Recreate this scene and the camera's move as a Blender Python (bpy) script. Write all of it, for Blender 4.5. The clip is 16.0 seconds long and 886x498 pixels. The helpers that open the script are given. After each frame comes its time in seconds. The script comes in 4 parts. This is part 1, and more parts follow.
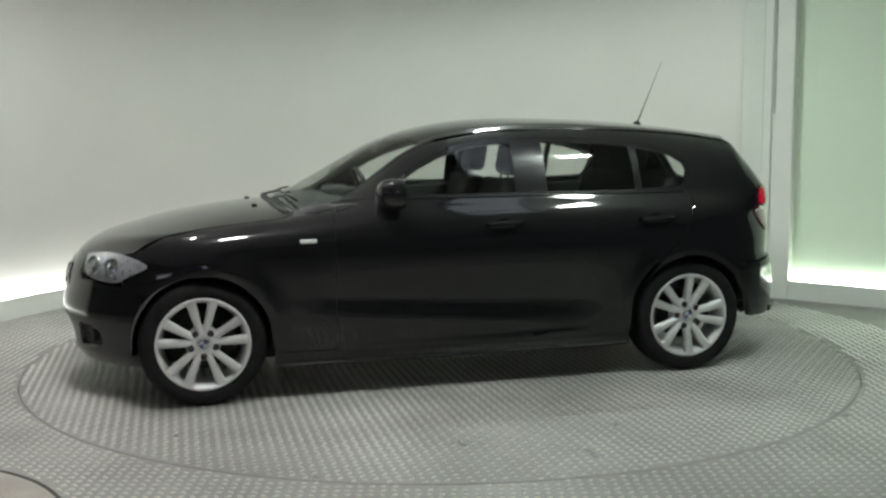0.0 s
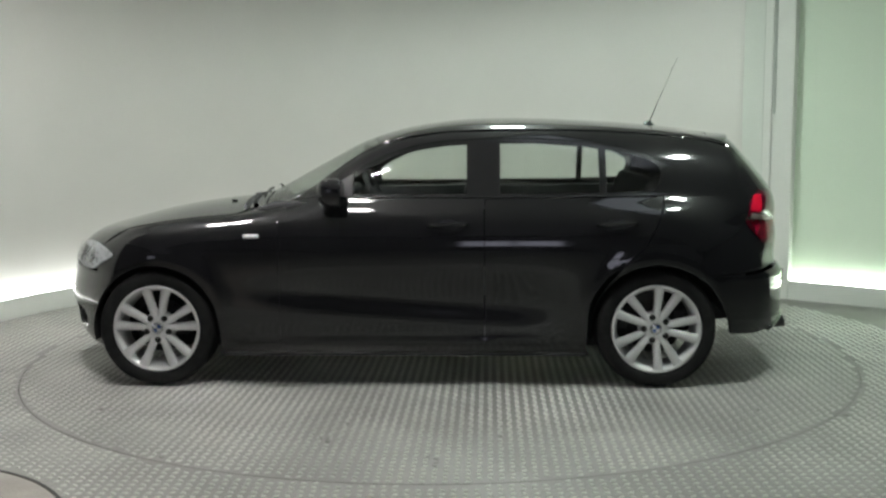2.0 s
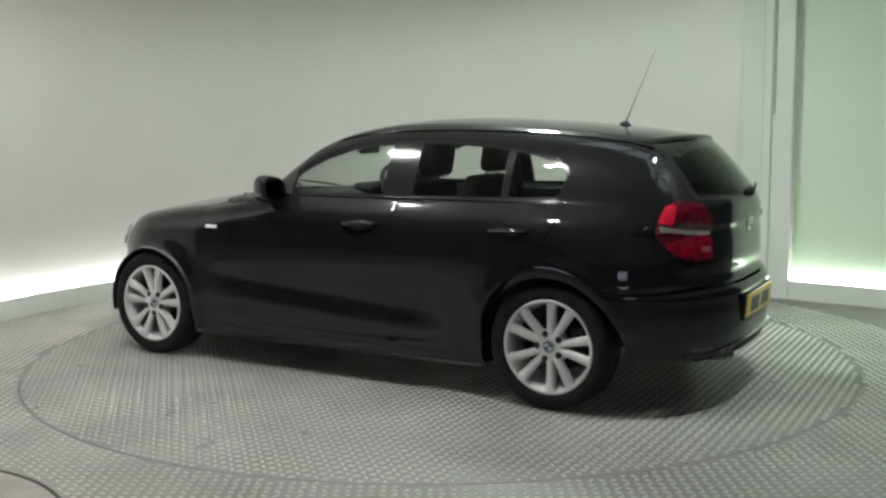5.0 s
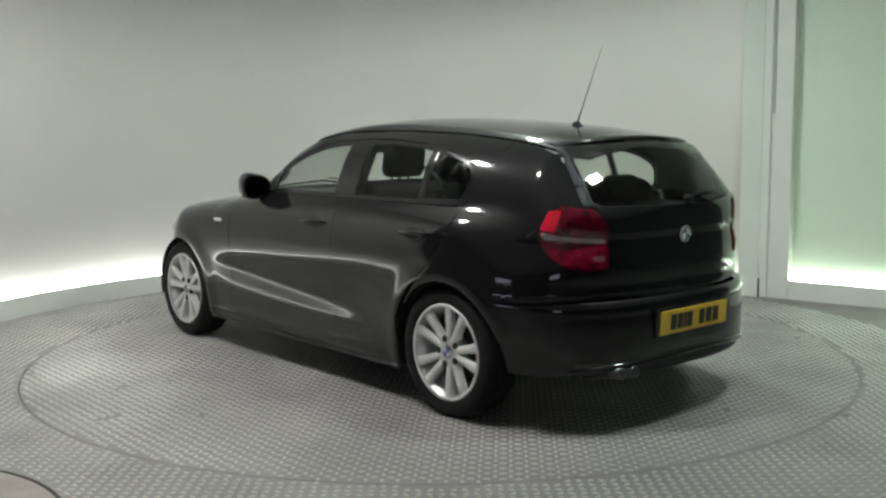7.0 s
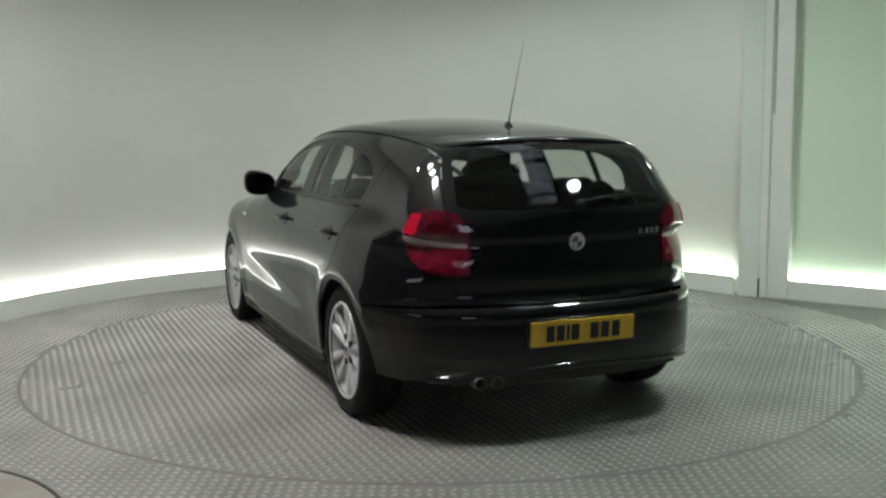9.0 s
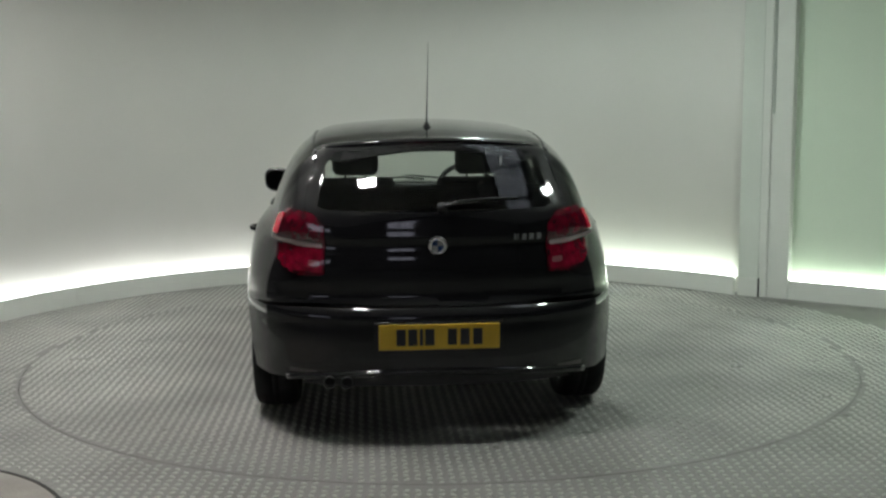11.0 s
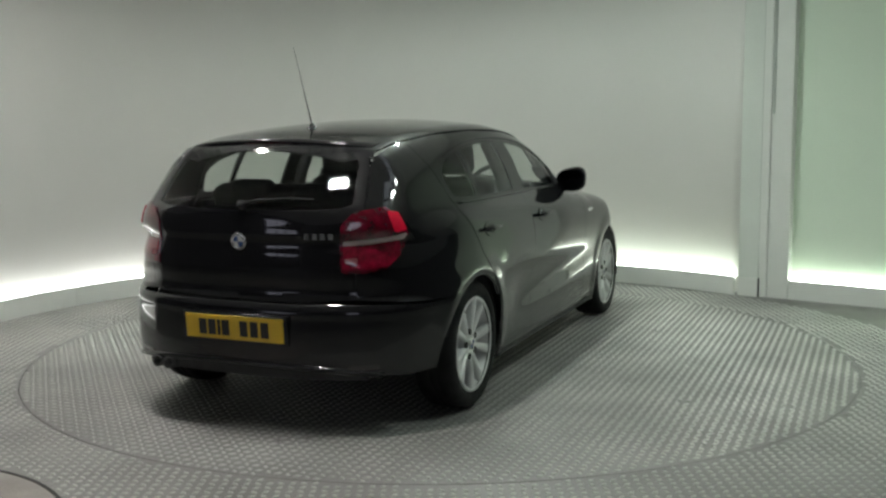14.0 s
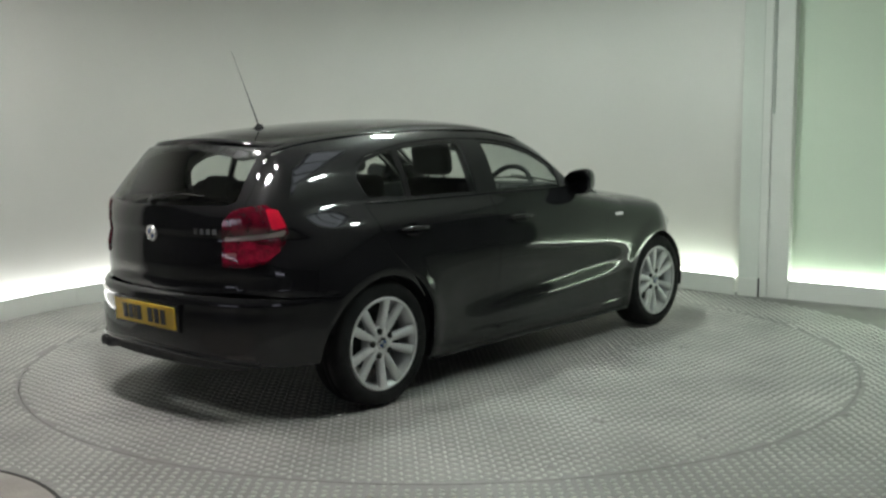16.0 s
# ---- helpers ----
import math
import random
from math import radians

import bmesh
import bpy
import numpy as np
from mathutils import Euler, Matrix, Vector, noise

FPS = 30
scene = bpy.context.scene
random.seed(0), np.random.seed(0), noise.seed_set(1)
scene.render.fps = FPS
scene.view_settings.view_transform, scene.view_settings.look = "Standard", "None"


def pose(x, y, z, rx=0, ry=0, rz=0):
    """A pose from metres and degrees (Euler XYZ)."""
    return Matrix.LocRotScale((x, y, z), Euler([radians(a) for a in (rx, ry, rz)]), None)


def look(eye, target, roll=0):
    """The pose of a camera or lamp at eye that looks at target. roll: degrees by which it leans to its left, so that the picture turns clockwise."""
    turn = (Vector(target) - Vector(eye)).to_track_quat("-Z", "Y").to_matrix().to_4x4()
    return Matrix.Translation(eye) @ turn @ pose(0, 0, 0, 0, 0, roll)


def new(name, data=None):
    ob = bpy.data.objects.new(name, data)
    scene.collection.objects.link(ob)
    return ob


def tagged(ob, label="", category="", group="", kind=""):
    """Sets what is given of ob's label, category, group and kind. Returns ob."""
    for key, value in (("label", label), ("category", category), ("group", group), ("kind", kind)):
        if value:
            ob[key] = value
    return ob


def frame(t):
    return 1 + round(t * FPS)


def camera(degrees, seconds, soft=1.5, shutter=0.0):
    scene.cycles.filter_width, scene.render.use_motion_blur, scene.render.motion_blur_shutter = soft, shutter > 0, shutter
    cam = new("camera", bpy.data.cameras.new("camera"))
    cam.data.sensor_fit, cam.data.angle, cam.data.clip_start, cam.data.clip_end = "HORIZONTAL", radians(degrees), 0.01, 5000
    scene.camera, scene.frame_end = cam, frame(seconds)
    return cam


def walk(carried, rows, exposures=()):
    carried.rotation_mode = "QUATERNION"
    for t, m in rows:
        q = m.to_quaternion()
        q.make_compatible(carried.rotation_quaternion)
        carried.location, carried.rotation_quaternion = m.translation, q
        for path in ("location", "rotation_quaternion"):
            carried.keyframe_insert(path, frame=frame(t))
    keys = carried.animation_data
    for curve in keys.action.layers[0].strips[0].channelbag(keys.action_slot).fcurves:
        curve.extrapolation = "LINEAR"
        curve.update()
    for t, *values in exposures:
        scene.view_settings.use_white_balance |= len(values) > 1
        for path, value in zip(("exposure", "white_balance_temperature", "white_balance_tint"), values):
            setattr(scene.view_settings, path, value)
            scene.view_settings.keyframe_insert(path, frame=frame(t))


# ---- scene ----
# ---- camera: stands still on a tripod in front of the turntable ----
cam = camera(47.38, 16.0, soft=2.6)
EYE = (-0.003, -6.256, 1.390)
AIM = (0.0179, -1.2932, 0.7824)
walk(cam, [(0.0, look(EYE, AIM, -0.47)), (16.0, look(EYE, AIM, -0.47))],
     exposures=[(0.0, 0.18), (3.5, 0.17), (7.0, 0.08), (9.0, -0.08), (12.5, -0.27), (14.5, -0.15), (16.0, -0.03)])

# the turning of the platform and of the car on it: seconds, degrees
TURN = [(0.0, 194.6), (0.5, 190.24), (1.0, 185.83), (1.5, 181.47), (2.0, 177.09), (2.5, 172.68),
        (3.0, 168.24), (3.5, 163.73), (4.0, 159.14), (6.5, 135.4), (7.0, 130.91), (7.5, 126.44),
        (8.0, 121.9), (8.5, 117.3), (9.0, 112.66), (11.5, 89.62), (12.0, 84.98), (12.5, 80.36),
        (13.0, 75.72), (13.5, 71.12), (14.0, 66.56), (14.5, 61.98), (15.0, 57.33), (15.5, 52.68), (16.0, 48.02)]
CAR_OFF = (0.143, 0.151)          # the car's middle, off the pivot, along and across the car

# ---- world and lamps ----
world = bpy.data.worlds.new("studio_dark")
scene.world = world
world.use_nodes = True
world.node_tree.nodes["Background"].inputs[0].default_value = (0.8, 0.9, 1.0, 1)
world.node_tree.nodes["Background"].inputs[1].default_value = 0.02

CEIL = 3.3


# ---- materials ----
def material(name):
    m = bpy.data.materials.new(name)
    m.use_nodes = True
    return m, m.node_tree, m.node_tree.nodes["Principled BSDF"]


def link(tree, a, b):
    tree.links.new(a, b)


def ramp_noise(tree, scale, lo, hi, detail=4.0, coords="Object", stretch=(1, 1, 1)):
    tc = tree.nodes.new("ShaderNodeTexCoord")
    mp = tree.nodes.new("ShaderNodeMapping")
    mp.inputs["Scale"].default_value = stretch
    n = tree.nodes.new("ShaderNodeTexNoise")
    n.inputs["Scale"].default_value = scale
    n.inputs["Detail"].default_value = detail
    r = tree.nodes.new("ShaderNodeMapRange")
    r.inputs[1].default_value, r.inputs[2].default_value = 0.3, 0.7
    r.inputs[3].default_value, r.inputs[4].default_value = lo, hi
    link(tree, tc.outputs[coords], mp.inputs["Vector"])
    link(tree, mp.outputs["Vector"], n.inputs["Vector"])
    link(tree, n.outputs["Fac"], r.inputs[0])
    return r.outputs[0]


def surface(name, colour, rough=0.5, metal=0.0, vary=0.15, scale=6.0, fine=90.0, bump=0.0, coat=0.0, spec=0.5):
    """A plain surface with blotches, fine grain and a worn sheen."""
    m, t, b = material(name)
    b.inputs["Metallic"].default_value = metal
    b.inputs["Specular IOR Level"].default_value = spec
    b.inputs["Coat Weight"].default_value = coat
    b.inputs["Coat Roughness"].default_value = 0.06
    b.inputs["Coat IOR"].default_value = 1.51
    big = ramp_noise(t, scale, 1 - vary, 1 + vary)
    small = ramp_noise(t, fine, 1 - vary * 0.5, 1 + vary * 0.5)
    mul = t.nodes.new("ShaderNodeMath")
    mul.operation = "MULTIPLY"
    link(t, big, mul.inputs[0]), link(t, small, mul.inputs[1])
    mix = t.nodes.new("ShaderNodeVectorMath")
    mix.operation = "SCALE"
    mix.inputs[0].default_value = colour
    link(t, mul.outputs[0], mix.inputs["Scale"])
    link(t, mix.outputs[0], b.inputs["Base Color"])
    link(t, ramp_noise(t, scale * 2.3, rough * 0.85, min(1, rough * 1.15)), b.inputs["Roughness"])
    if bump:
        bn = t.nodes.new("ShaderNodeBump")
        bn.inputs["Strength"].default_value = bump
        bn.inputs["Distance"].default_value = 0.004
        link(t, small, bn.inputs["Height"])
        link(t, bn.outputs[0], b.inputs["Normal"])
    return m


def glowing(name, colour, strength):
    m, t, b = material(name)
    b.inputs["Base Color"].default_value = (0.9, 0.9, 0.9, 1)
    b.inputs["Emission Color"].default_value = (*colour, 1)
    b.inputs["Emission Strength"].default_value = strength
    return m


def glass(name, tint, gloss=1.0):
    """Thin pane: tinted see-through with a mirror gloss that grows at grazing angles."""
    m, t, b = material(name)
    t.nodes.remove(b)
    out = t.nodes["Material Output"]
    tr = t.nodes.new("ShaderNodeBsdfTransparent")
    tr.inputs[0].default_value = (*tint, 1)
    gl = t.nodes.new("ShaderNodeBsdfGlossy")
    gl.inputs["Roughness"].default_value = 0.02
    lw = t.nodes.new("ShaderNodeLayerWeight")
    lw.inputs[0].default_value = 0.5
    pw = t.nodes.new("ShaderNodeMath")
    pw.operation, pw.inputs[1].default_value = "POWER", 4.5
    link(t, lw.outputs["Facing"], pw.inputs[0])
    fr = t.nodes.new("ShaderNodeMath")
    fr.operation, fr.inputs[1].default_value, fr.inputs[2].default_value = "MULTIPLY_ADD", 0.9 * gloss, 0.05 * gloss
    link(t, pw.outputs[0], fr.inputs[0])
    mx = t.nodes.new("ShaderNodeMixShader")
    link(t, fr.outputs[0], mx.inputs[0]), link(t, tr.outputs[0], mx.inputs[1]), link(t, gl.outputs[0], mx.inputs[2])
    link(t, mx.outputs[0], out.inputs[0])
    return m


PAINT = surface("black_paint", (0.0075, 0.0075, 0.0085), 0.35, 0.0, 0.2, 3.0, 400.0, coat=1.0, spec=0.05)
BLACK_TRIM = surface("black_trim", (0.010, 0.010, 0.011), 0.2, 0.0, 0.2, 8.0, 300.0)
PLASTIC = surface("grey_black_plastic", (0.009, 0.009, 0.0095), 0.6, 0.0, 0.2, 8.0, 300.0, bump=0.1)
RUBBER = surface("tyre_rubber", (0.008, 0.008, 0.008), 0.75, 0.0, 0.25, 7.0, 160.0, bump=0.2, spec=0.25)
ALLOY = surface("silver_alloy", (0.60, 0.60, 0.60), 0.36, 0.35, 0.08, 9.0, 200.0)
CHROME = surface("chrome", (0.8, 0.8, 0.82), 0.08, 1.0, 0.04, 9.0, 200.0)
MIRROR = surface("dark_tinted_mirror", (0.05, 0.052, 0.055), 0.06, 1.0, 0.04, 9.0, 200.0)
DARK_METAL = surface("dark_metal", (0.08, 0.08, 0.08), 0.5, 0.8, 0.3, 9.0, 200.0)
PIPE_STEEL = surface("dull_pipe_steel", (0.10, 0.10, 0.10), 0.45, 0.9, 0.3, 20.0, 200.0)
BRAKE = surface("dull_brake_iron", (0.03, 0.03, 0.03), 0.6, 0.5, 0.4, 14.0, 200.0)
SEAT = surface("dark_seat_cloth", (0.02, 0.02, 0.022), 0.9, 0.0, 0.25, 12.0, 500.0, bump=0.3)
CABIN = surface("dark_cabin_trim", (0.03, 0.03, 0.032), 0.8, 0.0, 0.2, 8.0, 300.0)
GLASS = glass("window_glass", (0.86, 0.90, 0.87))
GLASS_REAR = glass("rear_glass", (0.84, 0.88, 0.85))
LENS_CLEAR = glass("clear_lens", (0.93, 0.94, 0.95))
RED_LENS = surface("red_lamp_lens", (0.10, 0.002, 0.012), 0.15, 0.0, 0.45, 22.0, 120.0, coat=1.0)
CLEAR_RED = surface("clear_red_lens", (0.17, 0.003, 0.017), 0.14, 0.0, 0.5, 26.0, 120.0, coat=1.0)
BRIGHT_RED = surface("bright_red_lens", (0.62, 0.008, 0.035), 0.12, 0.0, 0.1, 14.0, 120.0, coat=1.0)
DARK_RED = surface("dark_red_lens", (0.012, 0.001, 0.002), 0.15, 0.0, 0.1, 14.0, 120.0, coat=1.0)
PALE_LENS = surface("pale_lamp_lens", (0.42, 0.33, 0.33), 0.2, 0.0, 0.1, 14.0, 120.0, coat=1.0)
DULL_LENS = surface("dull_pink_lens", (0.26, 0.09, 0.10), 0.2, 0.0, 0.1, 14.0, 120.0, coat=1.0)
REFLECTOR = surface("lamp_reflector", (0.5, 0.51, 0.53), 0.3, 0.6, 0.15, 20.0, 160.0)
YELLOW = surface("yellow_plate", (0.72, 0.47, 0.04), 0.35, 0.0, 0.06, 9.0, 160.0)
PLATE_INK = surface("plate_black", (0.012, 0.012, 0.012), 0.4, 0.0, 0.1)
BLUE = surface("badge_blue", (0.03, 0.07, 0.19), 0.25, 0.0, 0.1)
WHITE = surface("badge_white", (0.42, 0.42, 0.42), 0.25, 0.0, 0.05)
WALL_PAINT = surface("white_wall_paint", (0.72, 0.71, 0.68), 0.62, 0.0, 0.035, 0.8, 140.0, bump=0.04)
TRIM_PAINT = surface("white_trim_paint", (0.72, 0.73, 0.69), 0.5, 0.0, 0.05, 2.0, 120.0)
# the greenish light on the right side is put into this panel's base colour
GREEN_LIT_WALL = surface("panel_paint_light_tint", (0.70, 0.80, 0.66), 0.6, 0.0, 0.035, 0.8, 140.0, bump=0.04)
TREAD = surface("worn_tread_plate", (0.235, 0.23, 0.218), 0.5, 0.3, 0.2, 1.6, 60.0, bump=0.05)
TREAD_BAR = surface("worn_bar_tops", (0.48, 0.475, 0.45), 0.32, 0.45, 0.25, 1.7, 70.0)
FLOOR_DARK = surface("concrete_floor", (0.22, 0.22, 0.20), 0.7, 0.0, 0.15, 1.5, 60.0, bump=0.1)
DARK_JOINT = surface("conduit_grey", (0.45, 0.48, 0.44), 0.7, 0.0, 0.06, 3.0)
BADGE_LETTER = surface("dull_silver_letters", (0.30, 0.30, 0.31), 0.3, 0.8, 0.1)
SEALED = surface("worn_beige_floor_paint", (0.26, 0.235, 0.215), 0.6, 0.0, 0.2, 3.0, 90.0, bump=0.1)
JOINT = surface("joint_grey", (0.66, 0.69, 0.64), 0.7, 0.0, 0.04, 2.0)
GAP = surface("gap_dark", (0.02, 0.02, 0.018), 0.8, 0.0, 0.2)
HALL = surface("dark_hall_paint", (0.12, 0.12, 0.122), 0.8, 0.0, 0.1, 0.7, 60.0)
CEILING = surface("ceiling_paint", (0.74, 0.74, 0.71), 0.8, 0.0, 0.05, 0.7, 60.0)
TUBE = glowing("tube_white", (0.98, 1.0, 0.97), 5.8)
TUBE_GREEN = glowing("tube_greenish", (0.88, 1.0, 0.87), 18.0)
TUBE_BRIGHT = glowing("tube_bright_white", (0.88, 1.0, 0.86), 8.5)
GLOW_WARM = glowing("lamp_diffuser_warm", (1.0, 0.99, 0.965), 350.0)
GLOW_GREEN = glowing("lamp_diffuser_greenish", (0.86, 1.0, 0.91), 350.0)
WINDOW_GLOW = glowing("hall_daylight", (0.82, 0.83, 1.0), 2.6)
SKY_GLOW = glowing("roof_daylight", (0.8, 0.88, 1.0), 1.05)


# ---- mesh helpers ----
def mesh_object(name, bm, mat, parent=None, label="", smooth=True):
    me = bpy.data.meshes.new(name)
    bm.to_mesh(me)
    bm.free()
    me.materials.append(mat)
    if smooth:
        me.polygons.foreach_set("use_smooth", [True] * len(me.polygons))
    ob = new(name, me)
    if parent:
        ob.parent = parent
    if label:
        tagged(ob, label)
    return ob


def part(name, bm, mat, parent, label="", smooth=True):
    return mesh_object(name, bm, mat, parent, label, smooth)


def box(sx, sy, sz, at=(0, 0, 0), bevel=0.0, segments=2, turn=None):
    bm = bmesh.new()
    bmesh.ops.create_cube(bm, size=1, matrix=Matrix.Diagonal((sx, sy, sz, 1)))
    if bevel:
        bmesh.ops.bevel(bm, geom=bm.edges[:], offset=bevel, segments=segments, affect="EDGES", profile=0.5)
    m = Matrix.Translation(at)
    if turn:
        m = m @ turn
    bmesh.ops.transform(bm, matrix=m, verts=bm.verts)
    return bm


def add(bm, other):
    me = bpy.data.meshes.new("tmp")
    other.to_mesh(me)
    other.free()
    bm.from_mesh(me)
    bpy.data.meshes.remove(me)
    return bm


def lathe(profile, n=64, axis="y"):
    """Turns (radius, offset) pairs round an axis; closed profile if first equals last."""
    bm = bmesh.new()
    rings = []
    for r, o in profile:
        ring = []
        for k in range(n):
            a = 2 * math.pi * k / n
            c, s = r * math.cos(a), r * math.sin(a)
            ring.append(bm.verts.new((c, o, s) if axis == "y" else (c, s, o)))
        rings.append(ring)
    for a, b in zip(rings, rings[1:]):
        for k in range(n):
            bm.faces.new((a[k], a[(k + 1) % n], b[(k + 1) % n], b[k]))
    bmesh.ops.remove_doubles(bm, verts=bm.verts, dist=1e-6)
    bmesh.ops.recalc_face_normals(bm, faces=bm.faces)
    return bm


def prism(outline, y0, y1, bevel=0.0, plane="xz"):
    """A flat outline made thick; plane xz extrudes along y, plane xy along z, plane yz along x."""
    put = {"xz": lambda a, b, c: (a, c, b), "xy": lambda a, b, c: (a, b, c), "yz": lambda a, b, c: (c, a, b)}[plane]
    bm = bmesh.new()
    lo = [bm.verts.new(put(a, b, y0)) for a, b in outline]
    hi = [bm.verts.new(put(a, b, y1)) for a, b in outline]
    bm.faces.new(lo), bm.faces.new(hi[::-1])
    n = len(outline)
    for k in range(n):
        bm.faces.new((lo[k], hi[k], hi[(k + 1) % n], lo[(k + 1) % n]))
    bmesh.ops.recalc_face_normals(bm, faces=bm.faces)
    if bevel:
        bmesh.ops.bevel(bm, geom=bm.edges[:], offset=bevel, segments=2, affect="EDGES", profile=0.5)
    return bm


def tube(points, radius, sides=8, tip=None):
    bm = bmesh.new()
    rings = []
    pts = [Vector(p) for p in points]
    for i, p in enumerate(pts):
        d = (pts[min(i + 1, len(pts) - 1)] - pts[max(i - 1, 0)]).normalized()
        q = d.to_track_quat("Z", "Y")
        r = radius if tip is None else radius + (tip - radius) * i / (len(pts) - 1)
        rings.append([bm.verts.new(p + q @ Vector((r * math.cos(2 * math.pi * k / sides), r * math.sin(2 * math.pi * k / sides), 0)))
                      for k in range(sides)])
    for a, b in zip(rings, rings[1:]):
        for k in range(sides):
            bm.faces.new((a[k], a[(k + 1) % sides], b[(k + 1) % sides], b[k]))
    bm.faces.new(rings[0][::-1]), bm.faces.new(rings[-1])
    return bm


# ---- the studio ----
WC, WR = (-0.15, -0.15), 3.37      # the curved wall: centre and radius


def on_arc(deg, r):
    return WC[0] + r * math.cos(radians(deg)), WC[1] + r * math.sin(radians(deg))


def arc_strip(a0, a1, r0, r1, z0, z1, step=2.0):
    """A curved bar between two radii, two heights and two angles."""
    bm = bmesh.new()
    n = max(2, int(abs(a1 - a0) / step) + 1)
    rows = []
    for k in range(n):
        a = a0 + (a1 - a0) * k / (n - 1)
        rows.append([bm.verts.new((*on_arc(a, r), z)) for r, z in ((r0, z0), (r1, z0), (r1, z1), (r0, z1))])
    for p, q in zip(rows, rows[1:]):
        for k in range(4):
            bm.faces.new((p[k], p[(k + 1) % 4], q[(k + 1) % 4], q[k]))
    bm.faces.new(rows[0]), bm.faces.new(rows[-1][::-1])
    bmesh.ops.recalc_face_normals(bm, faces=bm.faces)
    return bm


A_PILLAR = 38.6                    # where the curve ends at the pillar
A_LEFT = 192.0
wall = mesh_object("wall_curved", arc_strip(A_PILLAR, A_LEFT, WR, WR + 0.12, 0.0, CEIL), WALL_PAINT)
tagged(wall, "smooth off-white curved studio wall behind the turntable", "wall", kind="structure")

BOARD_H = 0.15
for a0, a1 in ((A_PILLAR - 0.4, 100.0), (100.04, 147.0), (147.04, A_LEFT)):
    b = mesh_object("baseboard", arc_strip(a0, a1, WR - 0.14, WR - 0.115, 0.0, BOARD_H), TRIM_PAINT, smooth=False)
    tagged(b, "low pale board hiding a light strip at the wall's foot", "baseboard", kind="structure")
for a0, a1, glow in ((A_PILLAR + 0.6, 99.0, TUBE_BRIGHT), (99.4, 146.8, TUBE), (147.5, 191.0, TUBE)):
    lamp = mesh_object("light_strip", arc_strip(a0, a1, WR - 0.060, WR - 0.025, 0.115, 0.155), glow, smooth=False)
    tagged(lamp, "glowing white light strip behind the low board", "light strip", "light strips", kind="thing")

# pillar and the flat panel wall beyond it
P0 = Vector((2.44, 1.87, 0))
P1 = Vector((3.345, 1.18, 0))
ALONG = (P1 - P0).normalized()
OUT = Vector((ALONG.y, -ALONG.x, 0))
OUT = OUT if OUT.y > 0 else -OUT          # away from the turntable


def flat_wall(s0, s1, d0, d1, z0, z1, bevel=0.0):
    """A bar along the straight wall: s along it from the pillar, d behind its face."""
    bm = box(s1 - s0, d1 - d0, z1 - z0, ((s0 + s1) / 2, (d0 + d1) / 2, (z0 + z1) / 2), bevel)
    m = Matrix(((ALONG.x, OUT.x, 0, P0.x), (ALONG.y, OUT.y, 0, P0.y), (0, 0, 1, 0), (0, 0, 0, 1)))
    bmesh.ops.transform(bm, matrix=m, verts=bm.verts)
    bmesh.ops.recalc_face_normals(bm, faces=bm.faces)
    return bm


pil = mesh_object("pillar", flat_wall(0.0, 0.167, -0.02, 0.2, 0, CEIL, 0.006), JOINT, smooth=False)
tagged(pil, "grey-green painted flat pillar between the curved wall and the panel", "pillar", kind="structure")
part("edge_strip", flat_wall(0.168, 0.235, -0.026, 0.2, 0, CEIL, 0.008), TRIM_PAINT, pil, "pale upright edge strip", False)
part("plinth", flat_wall(0.004, 0.166, -0.036, -0.0215, 0.0, BOARD_H, 0.004), TRIM_PAINT, pil, "low pale plinth board", False)
part("joint", flat_wall(0.1665, 0.178, -0.032, -0.022, 0.0, 0.15), GAP, pil, "dark joint at the pillar's foot", False)
pil2 = mesh_object("door_frame", flat_wall(0.262, 0.40, -0.014, 0.2, 0, CEIL, 0.006), TRIM_PAINT, smooth=False)
tagged(pil2, "pale green-white upright frame beside the panel", "door frame", kind="structure")
part("joint", flat_wall(0.236, 0.262, -0.008, 0.2, 0, CEIL), TRIM_PAINT, pil2, "recessed joint", False)
part("conduit", flat_wall(0.238, 0.260, -0.020, -0.010, 1.46, CEIL, 0.003), DARK_JOINT, pil2, "darker upright conduit", False)
w2 = mesh_object("wall_panel", flat_wall(0.40, 2.6, 0.070, 0.26, 0, CEIL), GREEN_LIT_WALL, smooth=False)
tagged(w2, "pale flat panel wall beside the pillar, greenish light put into its colour", "wall", kind="structure")
b2 = mesh_object("baseboard", flat_wall(0.405, 2.6, -0.008, 0.015, 0, BOARD_H), TRIM_PAINT, smooth=False)
tagged(b2, "low pale board hiding a light strip at the wall's foot", "baseboard", kind="structure")
l2 = mesh_object("light_strip", flat_wall(0.42, 2.57, 0.030, 0.058, 0.115, 0.155), TUBE_GREEN, smooth=False)
tagged(l2, "glowing greenish light strip behind the low board", "light strip", "light strips", kind="thing")


# floor: one sheet, the fixed ring of tread plate and the turning disc
def disc_mesh(r, z0, z1, inner=0.0, n=128):
    if inner:
        return lathe([(inner, z0), (inner, z1), (r, z1), (r, z0), (inner, z0)], n, "z")
    bm = lathe([(0.0001, z1), (r - 0.004, z1), (r, z1 - 0.004), (r, z0), (0.0001, z0)], n, "z")
    return bm


